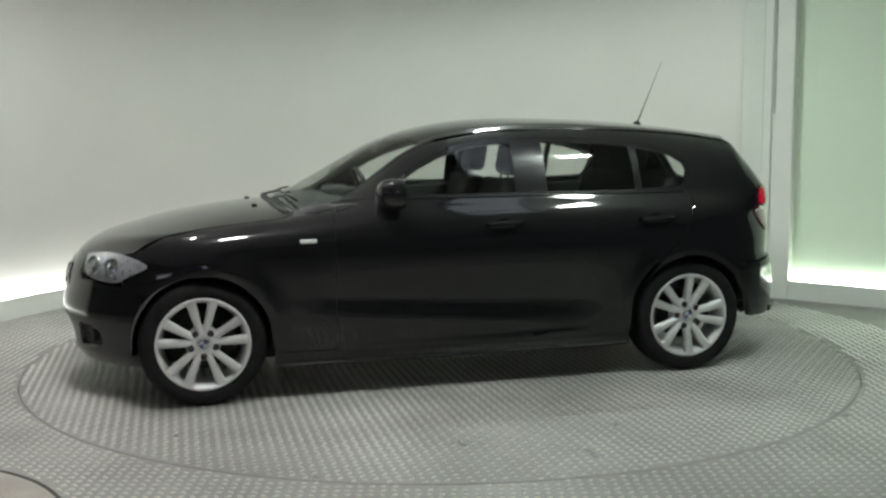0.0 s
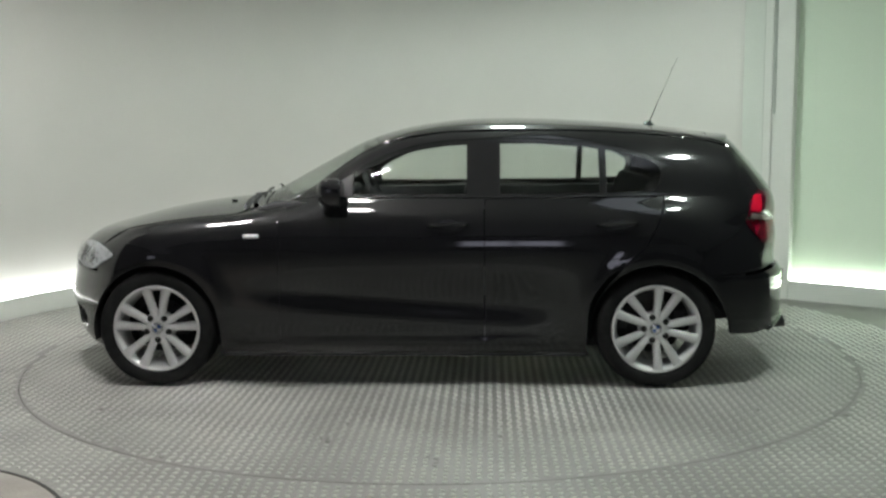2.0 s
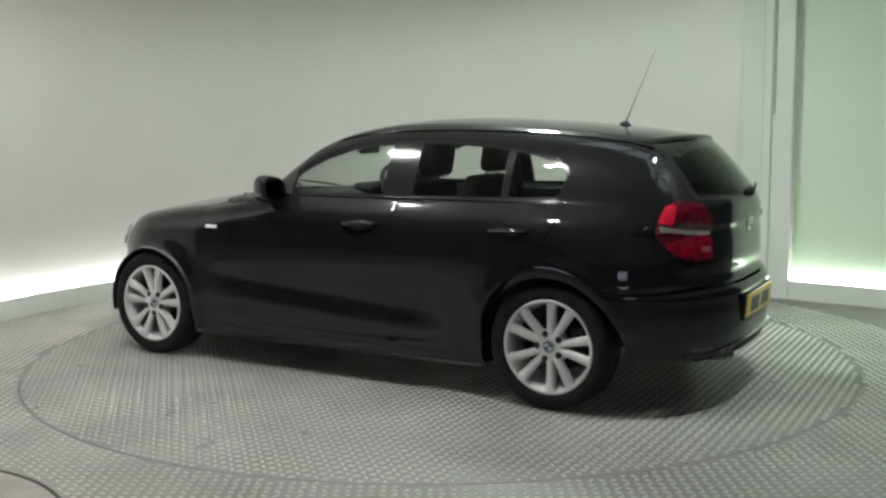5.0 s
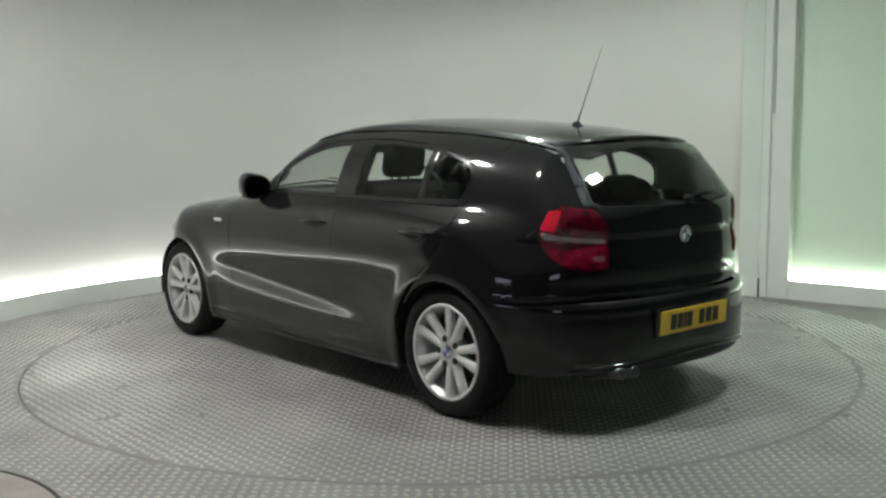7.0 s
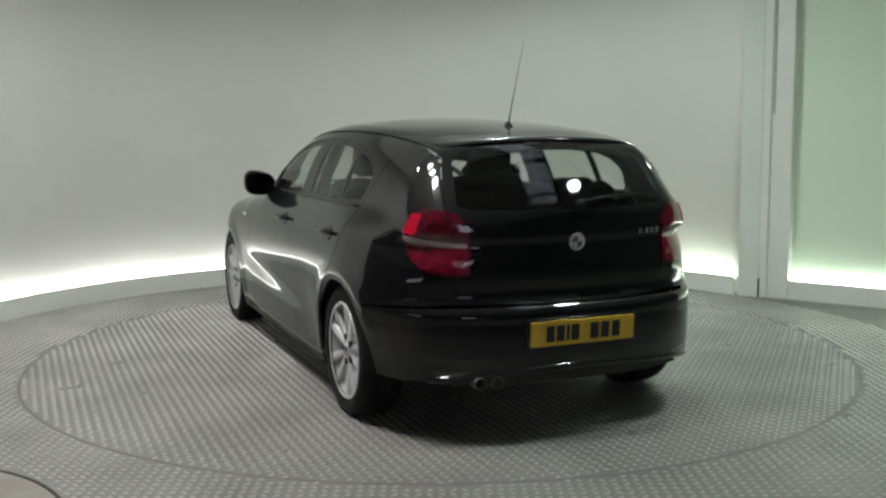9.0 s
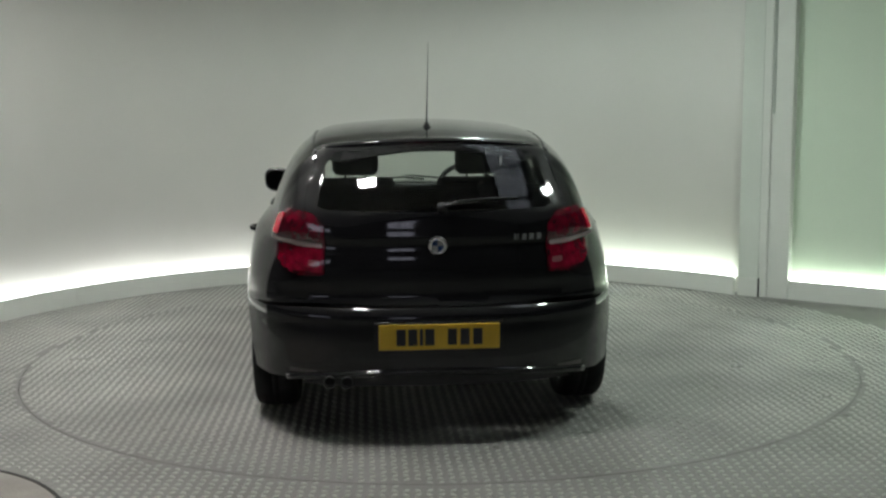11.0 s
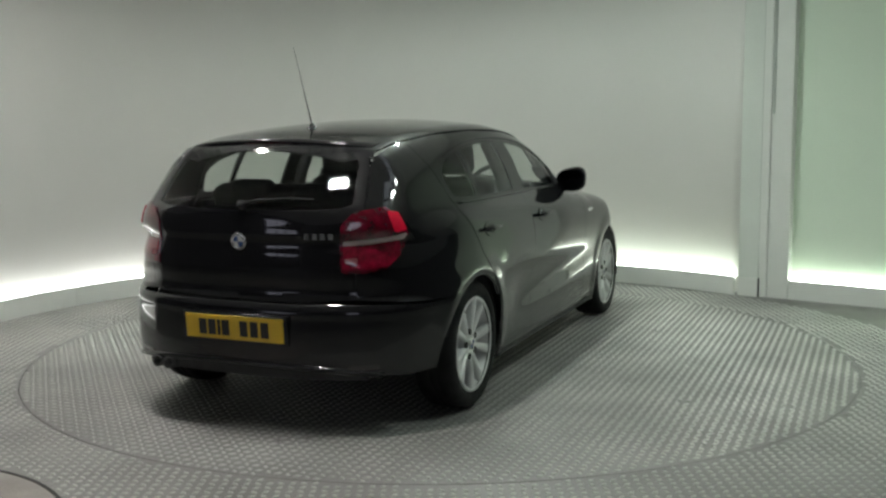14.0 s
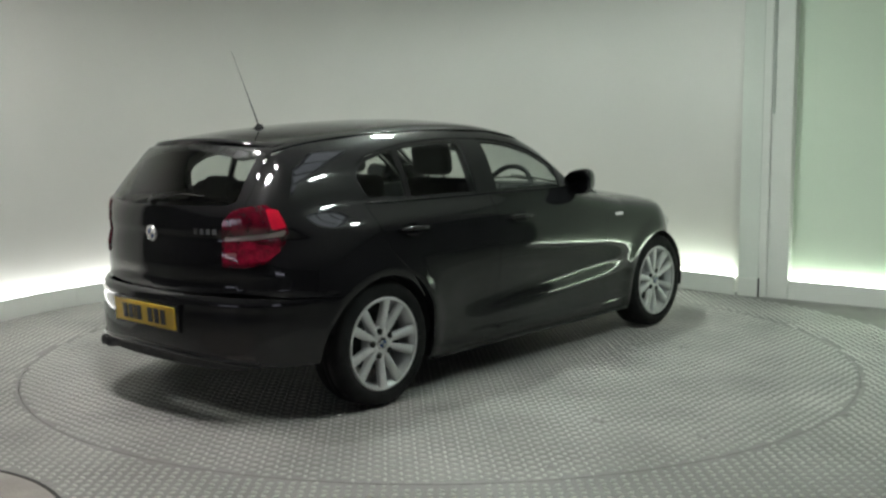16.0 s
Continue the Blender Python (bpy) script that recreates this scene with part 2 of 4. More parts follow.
R_DISC = 2.458
ground = mesh_object("floor", box(16, 20, 0.1, (0, -4, -0.078)), FLOOR_DARK, smooth=False)
tagged(ground, "grey worn studio floor under the turntable", "floor", kind="structure")
ring = mesh_object("floor_plate", disc_mesh(3.6, -0.0262, -0.002, R_DISC + 0.0035), TREAD, smooth=False)
tagged(ring, "fixed grey steel tread plate between the turntable and the walls", "floor plate", kind="structure")
# near-black ring under the gap: the gap's shade is painted here
part("gap_floor", lathe([(R_DISC - 0.03, -0.0268), (R_DISC + 0.003, -0.0268), (R_DISC + 0.003, -0.006)], 128, "z"), GAP, ring, "dark ring under the turntable gap, shade put into its colour", False)
table = mesh_object("turntable", disc_mesh(R_DISC, -0.026, 0.0), TREAD, smooth=False)
tagged(table, "round steel turntable with raised tread bars, under the car", "turntable", kind="thing")


# one bar: a lozenge foot and a smaller lozenge top (along, across, up)
BAR = ((-0.5, 0, 0), (0, -0.5, 0), (0.5, 0, 0), (0, 0.5, 0), (-0.36, 0, 1), (0, -0.33, 1), (0.36, 0, 1), (0, 0.33, 1))


def tread(name, keep, z, parent, pitch=0.045, length=0.040, width=0.021, height=0.004, singly=None):
    """Raised lozenge bars, turned to and fro from one to the next."""
    verts, faces = [], []
    spots = []
    n = int(3.8 / pitch)
    for i in range(-n, n + 1):
        for j in range(-n, n + 1):
            x, y = i * pitch, j * pitch
            if not keep(x, y):
                continue
            a = radians(45 if (i + j) % 2 else -45)
            if singly and singly(x, y):
                spots.append((x, y, a))
                continue
            c, s = math.cos(a), math.sin(a)
            k = len(verts)
            for u, v, h in BAR:
                u, v = u * length, v * width
                verts.append((x + c * u - s * v, y + s * u + c * v, z + h * height))
            faces += [(k + 4, k + 5, k + 6, k + 7)] + [(k + q, k + (q + 1) % 4, k + 4 + (q + 1) % 4, k + 4 + q) for q in range(4)]
    me = bpy.data.meshes.new(name)
    me.from_pydata(verts, [], faces)
    me.materials.append(TREAD_BAR)
    ob = new(name, me)
    ob.parent = parent
    tagged(ob, "raised worn tread bars", kind="stuff")
    if spots:
        bar = bpy.data.meshes.new("tread_bar")
        bar.from_pydata([(u * length, v * width, h * height) for u, v, h in BAR], [], [(4, 5, 6, 7)] + [(q, (q + 1) % 4, 4 + (q + 1) % 4, 4 + q) for q in range(4)])
        bar.materials.append(TREAD_BAR)
        for x, y, a in spots:
            b = new("tread_bar", bar)
            b.parent = parent
            b.matrix_basis = pose(x, y, z, 0, 0, math.degrees(a))


# a sealed strip of floor in front of the plate, behind a dark curved joint
SEAM_C, SEAM_R = (-2.197, -3.053), 0.892
seam = mesh_object("floor_joint", lathe([(SEAM_R - 0.008, -0.0278), (SEAM_R - 0.008, -0.0005), (SEAM_R - 0.006, 0.001), (SEAM_R + 0.006, 0.001), (SEAM_R + 0.008, -0.0005), (SEAM_R + 0.008, -0.0278)], 96, "z"), GAP, smooth=False)
seam.matrix_world = pose(*SEAM_C, 0)
tagged(seam, "dark curved joint line in the floor plate", "floor joint", kind="structure")
cover = mesh_object("floor_cover", lathe([(0.0001, -0.0006), (SEAM_R - 0.009, -0.0006), (SEAM_R - 0.0085, -0.0019), (SEAM_R - 0.0085, -0.0278), (0.0001, -0.0278)], 96, "z"), SEALED, smooth=False)
cover.matrix_world = pose(*SEAM_C, 0)
tagged(cover, "round worn beige cover plate let into the floor", "floor plate", kind="structure")

tread("tread_relief", lambda x, y: math.hypot(x, y) < R_DISC - 0.017, 0.0, table)
tread("tread_relief", lambda x, y: R_DISC + 0.021 < math.hypot(x, y) < 3.5 and math.hypot(x - WC[0], y - WC[1]) < WR - 0.16
      and (Vector((x, y, 0)) - P0).dot(OUT) < -0.03 and math.hypot(x - SEAM_C[0], y - SEAM_C[1]) > SEAM_R + 0.025, -0.002, ring, singly=lambda x, y: y < -2.35 and abs(x) < 1.35 and y > -2.78)

# the hall behind the camera, the ceiling
for nm, bm in (("wall_south", box(16.4, 0.2, CEIL, (0, -12.1, CEIL / 2))), ("wall_west", box(0.2, 16.5, CEIL, (-8.1, -3.9, CEIL / 2))),
               ("wall_east", box(0.2, 16.5, CEIL, (8.1, -3.9, CEIL / 2))), ("wall_north", box(16.4, 0.2, CEIL, (0, 4.5, CEIL / 2)))):
    tagged(mesh_object(nm, bm, HALL, smooth=False), "plain dark hall wall", "wall", kind="structure")
ceil = mesh_object("ceiling", box(16.4, 16.8, 0.12, (0, -3.9, CEIL + 0.06)), CEILING, smooth=False)
tagged(ceil, "plain pale ceiling over the studio", "ceiling", kind="structure")


def ceiling_light(x, y, rz, glow, sx=0.29, sy=0.18):
    ob = new("ceiling_light")
    ob.matrix_world = pose(x, y, CEIL - 0.002, 0, 0, rz)
    tagged(ob, "compact white ceiling floodlight with a glowing glass", "ceiling light", "ceiling lights")
    fr = bmesh.new()
    for a, b, c, d in ((sx + 0.06, 0.03, 0, sy / 2 + 0.015), (sx + 0.06, 0.03, 0, -sy / 2 - 0.015), (0.03, sy, sx / 2 + 0.015, 0), (0.03, sy, -sx / 2 - 0.015, 0)):
        add(fr, box(a, b, 0.06, (c, d, -0.03), 0.004))
    part("frame", fr, TRIM_PAINT, ob, smooth=False)
    part("diffuser", box(sx, sy, 0.03, (0, 0, -0.03), 0.006), glow, ob, "glowing white diffuser")
    return ob


for x, y, a, glow in ((-0.9, -2.3, 0, GLOW_WARM), (2.09, -1.80, 60, GLOW_GREEN), (-2.03, -1.0, 80, GLOW_WARM), (0.5, 0.7, 20, GLOW_GREEN)):
    ceiling_light(x, y, a, glow)

# daylit windows of the hall behind the camera
def hall_window(name, m, wide, z0, z1, bars):
    w = new(name)
    w.matrix_world = m
    tagged(w, "tall hall window with dull daylight and dark bars", "window", "hall windows", kind="structure")
    f = bmesh.new()
    for k in range(bars + 1):
        add(f, box(0.06, 0.06, z1 - z0, (-wide / 2 + wide * k / bars, 0, (z0 + z1) / 2)))
    for z in (z0, (z0 + z1) / 2, z1):
        add(f, box(wide + 0.06, 0.056, 0.06, (0, 0, z)))
    part("window_frame", f, BLACK_TRIM, w, smooth=False)
    part("pane", box(wide, 0.01, z1 - z0, (0, -0.026, (z0 + z1) / 2)), WINDOW_GLOW, w, "dull daylight glass", False)


hall_window("window_1", pose(0.0, -11.965, 0), 1.6, 0.9, 1.9, 2)
hall_window("window_2", pose(-7.965, -9.3, 0, 0, 0, -90), 4.0, 0.9, 1.7, 4)

# roof window over the hall
sky = new("roof_window")
tagged(sky, "dim roof window with dark glazing bars", "roof window")
sky.matrix_world = pose(1.22, -1.75, CEIL - 0.004, 0, 0, -57)
fr = bmesh.new()
for k in range(5):
    add(fr, box(0.05, 0.66, 0.05, (-1.30 + 0.65 * k, 0, -0.025)))
for y in (-0.305, 0.305):
    add(fr, box(2.60, 0.05, 0.044, (0, y, -0.024)))
part("frame", fr, BLACK_TRIM, sky, smooth=False)
for k in range(4):
    part("pane", box(0.60, 0.56, 0.01, (-0.975 + 0.65 * k, 0, -0.008)), SKY_GLOW, sky, "dull daylight glass", False)


# ---- the car's body as one smooth solid ----
def curve(points):
    xs, ys = np.array(sorted(points)).T
    # monotone smooth curve through the points (Catmull-Rom slopes)
    m = np.gradient(ys, xs)

    def f(x):
        x = np.clip(x, xs[0], xs[-1])
        i = np.clip(np.searchsorted(xs, x) - 1, 0, len(xs) - 2)
        h = xs[i + 1] - xs[i]
        t = (x - xs[i]) / h
        return (ys[i] * (1 + 2 * t) * (1 - t) ** 2 + h * m[i] * t * (1 - t) ** 2 + ys[i + 1] * t * t * (3 - 2 * t) - h * m[i + 1] * t * t * (1 - t))
    return f


def smax(a, b, k):
    h = np.maximum(k - np.abs(a - b), 0) / k
    return np.maximum(a, b) + h * h * k / 4


def smin(a, b, k):
    return -smax(-a, -b, k)


HOOD = curve([(2.10, 0.62), (2.03, 0.70), (1.96, 0.757), (1.84, 0.808), (1.66, 0.860), (1.49, 0.903), (1.32, 0.935), (1.145, 0.958), (0.97, 0.974),
              (0.8, 0.985), (0.5, 0.992), (0.0, 0.99), (-1.2, 0.995), (-1.7, 0.985), (-2.2, 0.965)])
ROOF = curve([(2.6, -0.2), (1.0, 0.90), (0.84, 0.998), (0.628, 1.116), (0.456, 1.21), (0.284, 1.296), (0.113, 1.355), (-0.06, 1.395), (-0.226, 1.417), (-0.4, 1.427),
              (-0.565, 1.428), (-0.735, 1.425), (-0.9, 1.418), (-1.07, 1.409), (-1.24, 1.397), (-1.41, 1.381), (-1.58, 1.360), (-1.73, 1.333),
              (-1.83, 1.304), (-1.90, 1.236), (-2.0, 1.122), (-2.078, 1.02), (-2.2, 0.84), (-3.0, -0.1)])
WIDTH = curve([(2.2, 0.73), (1.9, 0.80), (1.6, 0.842), (1.33, 0.862), (1.0, 0.868), (0.5, 0.872), (-0.5, 0.874), (-1.0, 0.876), (-1.33, 0.876),
               (-1.6, 0.862), (-1.9, 0.825), (-2.2, 0.76)])
NOSE = curve([(0.15, 1.96), (0.24, 2.02), (0.33, 2.035), (0.44, 2.06), (0.50, 2.05), (0.56, 2.035), (0.64, 2.03), (0.72, 2.01), (0.9, 1.95)])
TAIL = curve([(0.15, -2.06), (0.22, -2.104), (0.30, -2.122), (0.42, -2.130), (0.54, -2.126), (0.588, -2.121), (0.604, -2.108), (0.620, -2.090), (0.65, -2.083), (0.72, -2.085), (0.77, -2.084),
              (0.82, -2.0815), (0.88, -2.0775), (0.95, -2.072), (1.0, -2.066), (1.1, -2.04)])
SECTION = curve([(0.10, -0.085), (0.17, -0.052), (0.24, -0.033), (0.34, -0.019), (0.46, -0.010), (0.58, -0.004), (0.68, 0.0), (0.74, 0.0), (0.80, -0.005),
                 (0.90, -0.027), (1.0, -0.062), (1.1, -0.11)])


def solid(x, y, z):
    """Negative inside the car's body, positive outside."""
    y = np.abs(y)
    between = 1 / (1 + np.exp(-(0.78 - np.abs(x)) / 0.07))
    h = np.clip(0.10 - 0.045 * x, 0.06, 0.15)
    w = WIDTH(x) + SECTION(z) - between * (0.21 * h * np.exp(-((z - 0.49 - 0.05 * x) / h) ** 2) - 0.012 * np.exp(-((z - 0.235) / 0.035) ** 2))
    for cx in (1.33, -1.33):
        r = np.hypot(x - cx, z - 0.32)
        w = w + 0.012 * np.exp(-((r - 0.37) / 0.06) ** 2)
    u = np.clip((z - 0.60) / 0.35, 0, 1)
    w = w - 0.27 * np.clip((-1.3 - x) / 0.8, 0, 1.2) ** 2 * u * u * (3 - 2 * u)
    side = y - w
    top = z - HOOD(x) + 0.05 * (y / 0.7) ** 2 * (x > 0.3) * np.clip((x - 0.3) / 0.6, 0, 1)
    front = x - NOSE(z) + 0.44 * (y / 0.78) ** 2.1
    rear = TAIL(z) - x + 0.07 * (y / 0.50) ** 3
    low = smax(smax(side, top, 0.11), smax(front, rear, 0.02), 0.16)
    low = smax(low, 0.15 - z, 0.03)
    u = z - 0.95
    wg = 0.797 - 0.27 * u - 0.43 * u * u - 0.05 * np.clip((x - 0.25) / 0.6, 0, 3) ** 2 - 0.15 * np.clip((-0.95 - x) / 1.15, 0, 2) ** 2
    bend = 0.14 * np.clip((x - 0.0) / 0.5, 0, 1) - 0.105 * np.clip((-1.55 - x) / 0.25, 0, 1)
    xb = x + bend * (y / 0.62) ** 2
    lid = (z - ROOF(xb) + 0.05 * (y / 0.6) ** 2) * 0.75
    high = smax(smax(smax(y - wg, lid, 0.12), 0.90 - z, 0.02), -2.074 - x + 0.07 * (y / 0.50) ** 3, 0.03)
    return smin(low, high, 0.05)


class Chart:
    """A flat map (a, b) that is thrown along a way onto the body."""

    def __init__(self, way, ea, eb, back=3.0):
        self.way, self.ea, self.eb, self.back = (np.array(v, float) for v in (way, ea, eb, back))

    def flat(self, p):
        p = np.atleast_2d(np.array(p, float))
        return np.stack([p @ self.ea, p @ self.eb], 1)

    def place(self, ab):
        ab = np.atleast_2d(np.array(ab, float))
        o = ab[:, :1] * self.ea + ab[:, 1:] * self.eb - self.back * self.way
        ts = np.linspace(0.2, 3.6, 240)
        val = np.stack([solid(*(o + t * self.way).T) for t in ts])
        inside = val < 0
        hit = inside.any(0)
        k = np.where(hit, inside.argmax(0), val.argmin(0))
        lo, hi = ts[np.maximum(k - 1, 0)], ts[k]
        for _ in range(30):
            mid = (lo + hi) / 2
            neg = solid(*(o + mid[:, None] * self.way).T) < 0
            hi, lo = np.where(neg, mid, hi), np.where(neg, lo, mid)
        t = np.where(hit, hi, ts[k])
        return o + t[:, None] * self.way


def normals(p):
    e = 0.002
    g = np.stack([solid(*(p + d).T) - solid(*(p - d).T) for d in np.eye(3) * e], 1)
    return g / np.maximum(np.linalg.norm(g, axis=1, keepdims=True), 1e-9)


def slanted(deg):
    """A chart thrown horizontally inward from a bearing: 90 is the left side, 180 the rear, 0 the front."""
    a = radians(deg)
    way = (-math.cos(a), -math.sin(a), 0)
    return Chart(way, (math.sin(a), -math.cos(a), 0), (0, 0, 1))


SIDE, REAR, FRONT = slanted(90), slanted(180), slanted(0)
CORNER_R, CORNER_F, QUARTER = slanted(140), slanted(42), slanted(122)
TOP = Chart((0, 0, -1), (1, 0, 0), (0, 1, 0))


def dense(poly, step, closed=True):
    out = []
    n = len(poly)
    for k in range(n if closed else n - 1):
        p, q = np.array(poly[k], float), np.array(poly[(k + 1) % n], float)
        m = max(1, int(np.ceil(np.linalg.norm(q - p) / step)))
        out += [tuple(p + (q - p) * i / m) for i in range(m)]
    return out if closed else out + [tuple(poly[-1])]


def within(pts, poly):
    x, y = pts[:, 0], pts[:, 1]
    c = np.zeros(len(pts), bool)
    n = len(poly)
    for k in range(n):
        (x1, y1), (x2, y2) = poly[k], poly[(k + 1) % n]
        if y1 == y2:
            continue
        c ^= ((y1 > y) != (y2 > y)) & (x < (x2 - x1) * (y - y1) / (y2 - y1) + x1)
    return c


def shrink(poly, d):
    """Moves an outline inwards by d."""
    p = np.array(poly, float)
    area = 0.5 * np.sum(p[:, 0] * np.roll(p[:, 1], -1) - np.roll(p[:, 0], -1) * p[:, 1])
    e1, e2 = p - np.roll(p, 1, 0), np.roll(p, -1, 0) - p
    n1, n2 = (np.stack([-e[:, 1], e[:, 0]], 1) / np.maximum(np.linalg.norm(e, axis=1, keepdims=True), 1e-9) for e in (e1, e2))
    s = n1 + n2
    s /= np.maximum(np.sum(s * n1, 1, keepdims=True), 0.5)
    return [tuple(v) for v in p + np.sign(area) * d * s]


def round_off(poly, r, n=4):
    out = []
    k = len(poly)
    for i in range(k):
        a, b, c = (np.array(poly[j % k], float) for j in (i - 1, i, i + 1))
        u, v = a - b, c - b
        lu, lv = np.linalg.norm(u), np.linalg.norm(v)
        d = min(r, lu * 0.45, lv * 0.45)
        p, q = b + u / lu * d, b + v / lv * d
        out += [tuple((1 - t) ** 2 * p + 2 * t * (1 - t) * b + t * t * q) for t in np.linspace(0, 1, n)]
    return out


def skin(name, chart, poly, mat, parent, label="", holes=(), gap=0.0022, lift=0.0, depth=0.014, step=0.026, mirror=False, both=False):
    """A panel of the body: the outline on a chart, thrown onto the solid, with turned-in edges."""
    outline = dense(shrink(poly, gap), step)
    rings = [outline] + [dense(shrink(h, -gap), step) for h in holes]
    pts, edges = [], []
    for r in rings:
        k = len(pts)
        pts += r
        edges += [(k + i, k + (i + 1) % len(r)) for i in range(len(r))]
    border = np.array(pts)
    lo, hi = border.min(0), border.max(0)
    gx, gy = np.meshgrid(np.arange(lo[0] + step / 2, hi[0], step), np.arange(lo[1] + step / 2, hi[1], step))
    g = np.stack([gx.ravel() + 0.25 * step * np.sign(np.sin(gy.ravel() / step * math.pi)), gy.ravel()], 1)
    ok = within(g, rings[0])
    for h in rings[1:]:
        ok &= ~within(g, h)
    g = g[ok]
    if len(g):
        d = np.min(np.linalg.norm(g[:, None] - border[None], axis=2), axis=1)
        g = g[d > step * 0.55]
    from mathutils import geometry
    allp = [Vector(p) for p in pts] + [Vector(p) for p in g]
    v2, e2, f2, *_ = geometry.delaunay_2d_cdt(allp, edges, [], 0, 1e-5)
    v2 = np.array([tuple(v) for v in v2])
    mids = np.array([v2[list(f)].mean(0) for f in f2])
    keep = within(mids, rings[0])
    for h in rings[1:]:
        keep &= ~within(mids, h)
    faces = [tuple(f) for f, k in zip(f2, keep) if k]
    p3 = chart.place(v2)
    nn = normals(p3)
    p3 = p3 + nn * lift
    # face the way of the normals
    f0 = np.array(faces)
    fn = np.cross(p3[f0[:, 1]] - p3[f0[:, 0]], p3[f0[:, 2]] - p3[f0[:, 0]])
    flip = np.sum(fn * nn[f0[:, 0]], 1) < 0
    faces = [(c, b, a) if s else (a, b, c) for (a, b, c), s in zip(faces, flip)]
    count = {}
    for f in faces:
        for a, b in zip(f, f[1:] + f[:1]):
            count[(a, b)] = count.get((a, b), 0) + 1
    rim = [(a, b) for a, b in count if (b, a) not in count]
    verts, norm = [tuple(p) for p in p3], [tuple(v) for v in nn]
    if depth:
        down = {}
        for a in {i for e in rim for i in e}:
            # an edge lip of its own, so that the edge stays crisp
            down[a] = len(verts)
            verts += [tuple(p3[a]), tuple(p3[a] - nn[a] * depth)]
            norm += [tuple(nn[a])] * 2
        for a, b in rim:
            faces.append((b, a, down[a] + 1, down[b] + 1))
    made = []
    for flipy in ((False, True) if both else (mirror,)):
        vv = [(x, -y, z) for x, y, z in verts] if flipy else verts
        ff = [tuple(reversed(f)) for f in faces] if flipy else faces
        ns = [(x, -y, z) for x, y, z in norm] if flipy else norm
        me = bpy.data.meshes.new(name)
        me.from_pydata(vv, [], ff)
        me.materials.append(mat)
        me.polygons.foreach_set("use_smooth", [True] * len(me.polygons))
        me.normals_split_custom_set_from_vertices(ns)
        ob = new(name, me)
        ob.parent = parent
        if label:
            tagged(ob, label)
        made.append(ob)
    return made


car = new("car")
tagged(car, "glossy black five-door hatchback parked on the turntable", "car")


def arch(cx, a0, a1, r=0.340, n=22, cz=0.32):
    return [(cx + r * math.cos(radians(a0 + (a1 - a0) * k / n)), cz + r * math.sin(radians(a0 + (a1 - a0) * k / n))) for k in range(n + 1)]


def drop_to_side(xy):
    """Points of the roof or bonnet edge, as (x, z) of the side map."""
    p = TOP.place(xy)
    return [(float(x), float(z)) for x, _, z in p]


# outlines shared between panels
HOOD_EDGE = [(1.765, 0.595), (1.66, 0.665), (1.5, 0.705), (1.3, 0.725), (1.1, 0.735), (0.92, 0.735)]
ROOF_EDGE = [(0.86, 0.715), (0.7, 0.668), (0.55, 0.632), (0.4, 0.607), (0.25, 0.590), (0.1, 0.578), (-0.2, 0.570), (-0.7, 0.566), (-1.2, 0.560), (-1.5, 0.550), (-1.78, 0.525)]
hood_side = drop_to_side(HOOD_EDGE)
roof_side = drop_to_side(ROOF_EDGE)
SILL_Z = 0.235
BELT = 1.005
DLO = [(0.43, 1.022), (0.33, 1.10), (0.21, 1.178), (0.08, 1.240), (-0.07, 1.284), (-0.22, 1.306), (-0.45, 1.318), (-0.7, 1.316), (-0.95, 1.298), (-1.15, 1.268),
       (-1.29, 1.232), (-1.365, 1.185), (-1.385, 1.135), (-1.36, 1.06), (-1.33, 1.026), (-1.0, 1.014), (-0.3, 1.012), (0.2, 1.014)]
DOOR_F, DOOR_B = 0.66, -0.43

# front wing
skin("front_wing", SIDE, [(DOOR_F, 0.25), (DOOR_F, 0.97), *[p for p in hood_side[::-1]], (1.73, 0.70), (1.70, 0.60), (1.68, 0.50)] + arch(1.33, 30, 165)[1:] + [(0.98, 0.25)],
     PAINT, car, both=True)
# doors
skin("front_door", SIDE, [(DOOR_F, SILL_Z), (DOOR_F, 0.965), (0.62, 0.99), (0.45, BELT + 0.008), (DOOR_B, BELT), (DOOR_B, SILL_Z)], PAINT, car, both=True)
rear_cut = arch(-1.33, 20, 62, 0.375, 8)
skin("rear_door", SIDE, [(DOOR_B, SILL_Z), (DOOR_B, BELT), (-1.37, 1.012), (-1.345, 0.90), (-1.27, 0.76)] + rear_cut[::-1] + [(-0.965, SILL_Z)], PAINT, car, both=True)
# side frame round the windows, from the screen pillar to the tail pillar
skin("side_frame", SIDE, [(0.62, 0.998), *roof_side[1:-1], (-1.50, 1.27), (-1.42, 1.10), (-1.375, 1.016), (DOOR_B, BELT + 0.004), (0.45, BELT + 0.010)], PAINT, car,
     holes=[DLO], both=True)
skin("pillar_skin", SIDE, [(-1.522, roof_side[-2][1] - 0.004), (-1.478, roof_side[-2][1] - 0.003), (-1.476, 1.27), (-1.402, 1.10), (-1.384, 1.06), (-1.366, 1.018), (-1.392, 1.014), (-1.442, 1.10), (-1.522, 1.27)], PAINT, car,
     lift=-0.001, depth=0.0, gap=0.0, both=True)
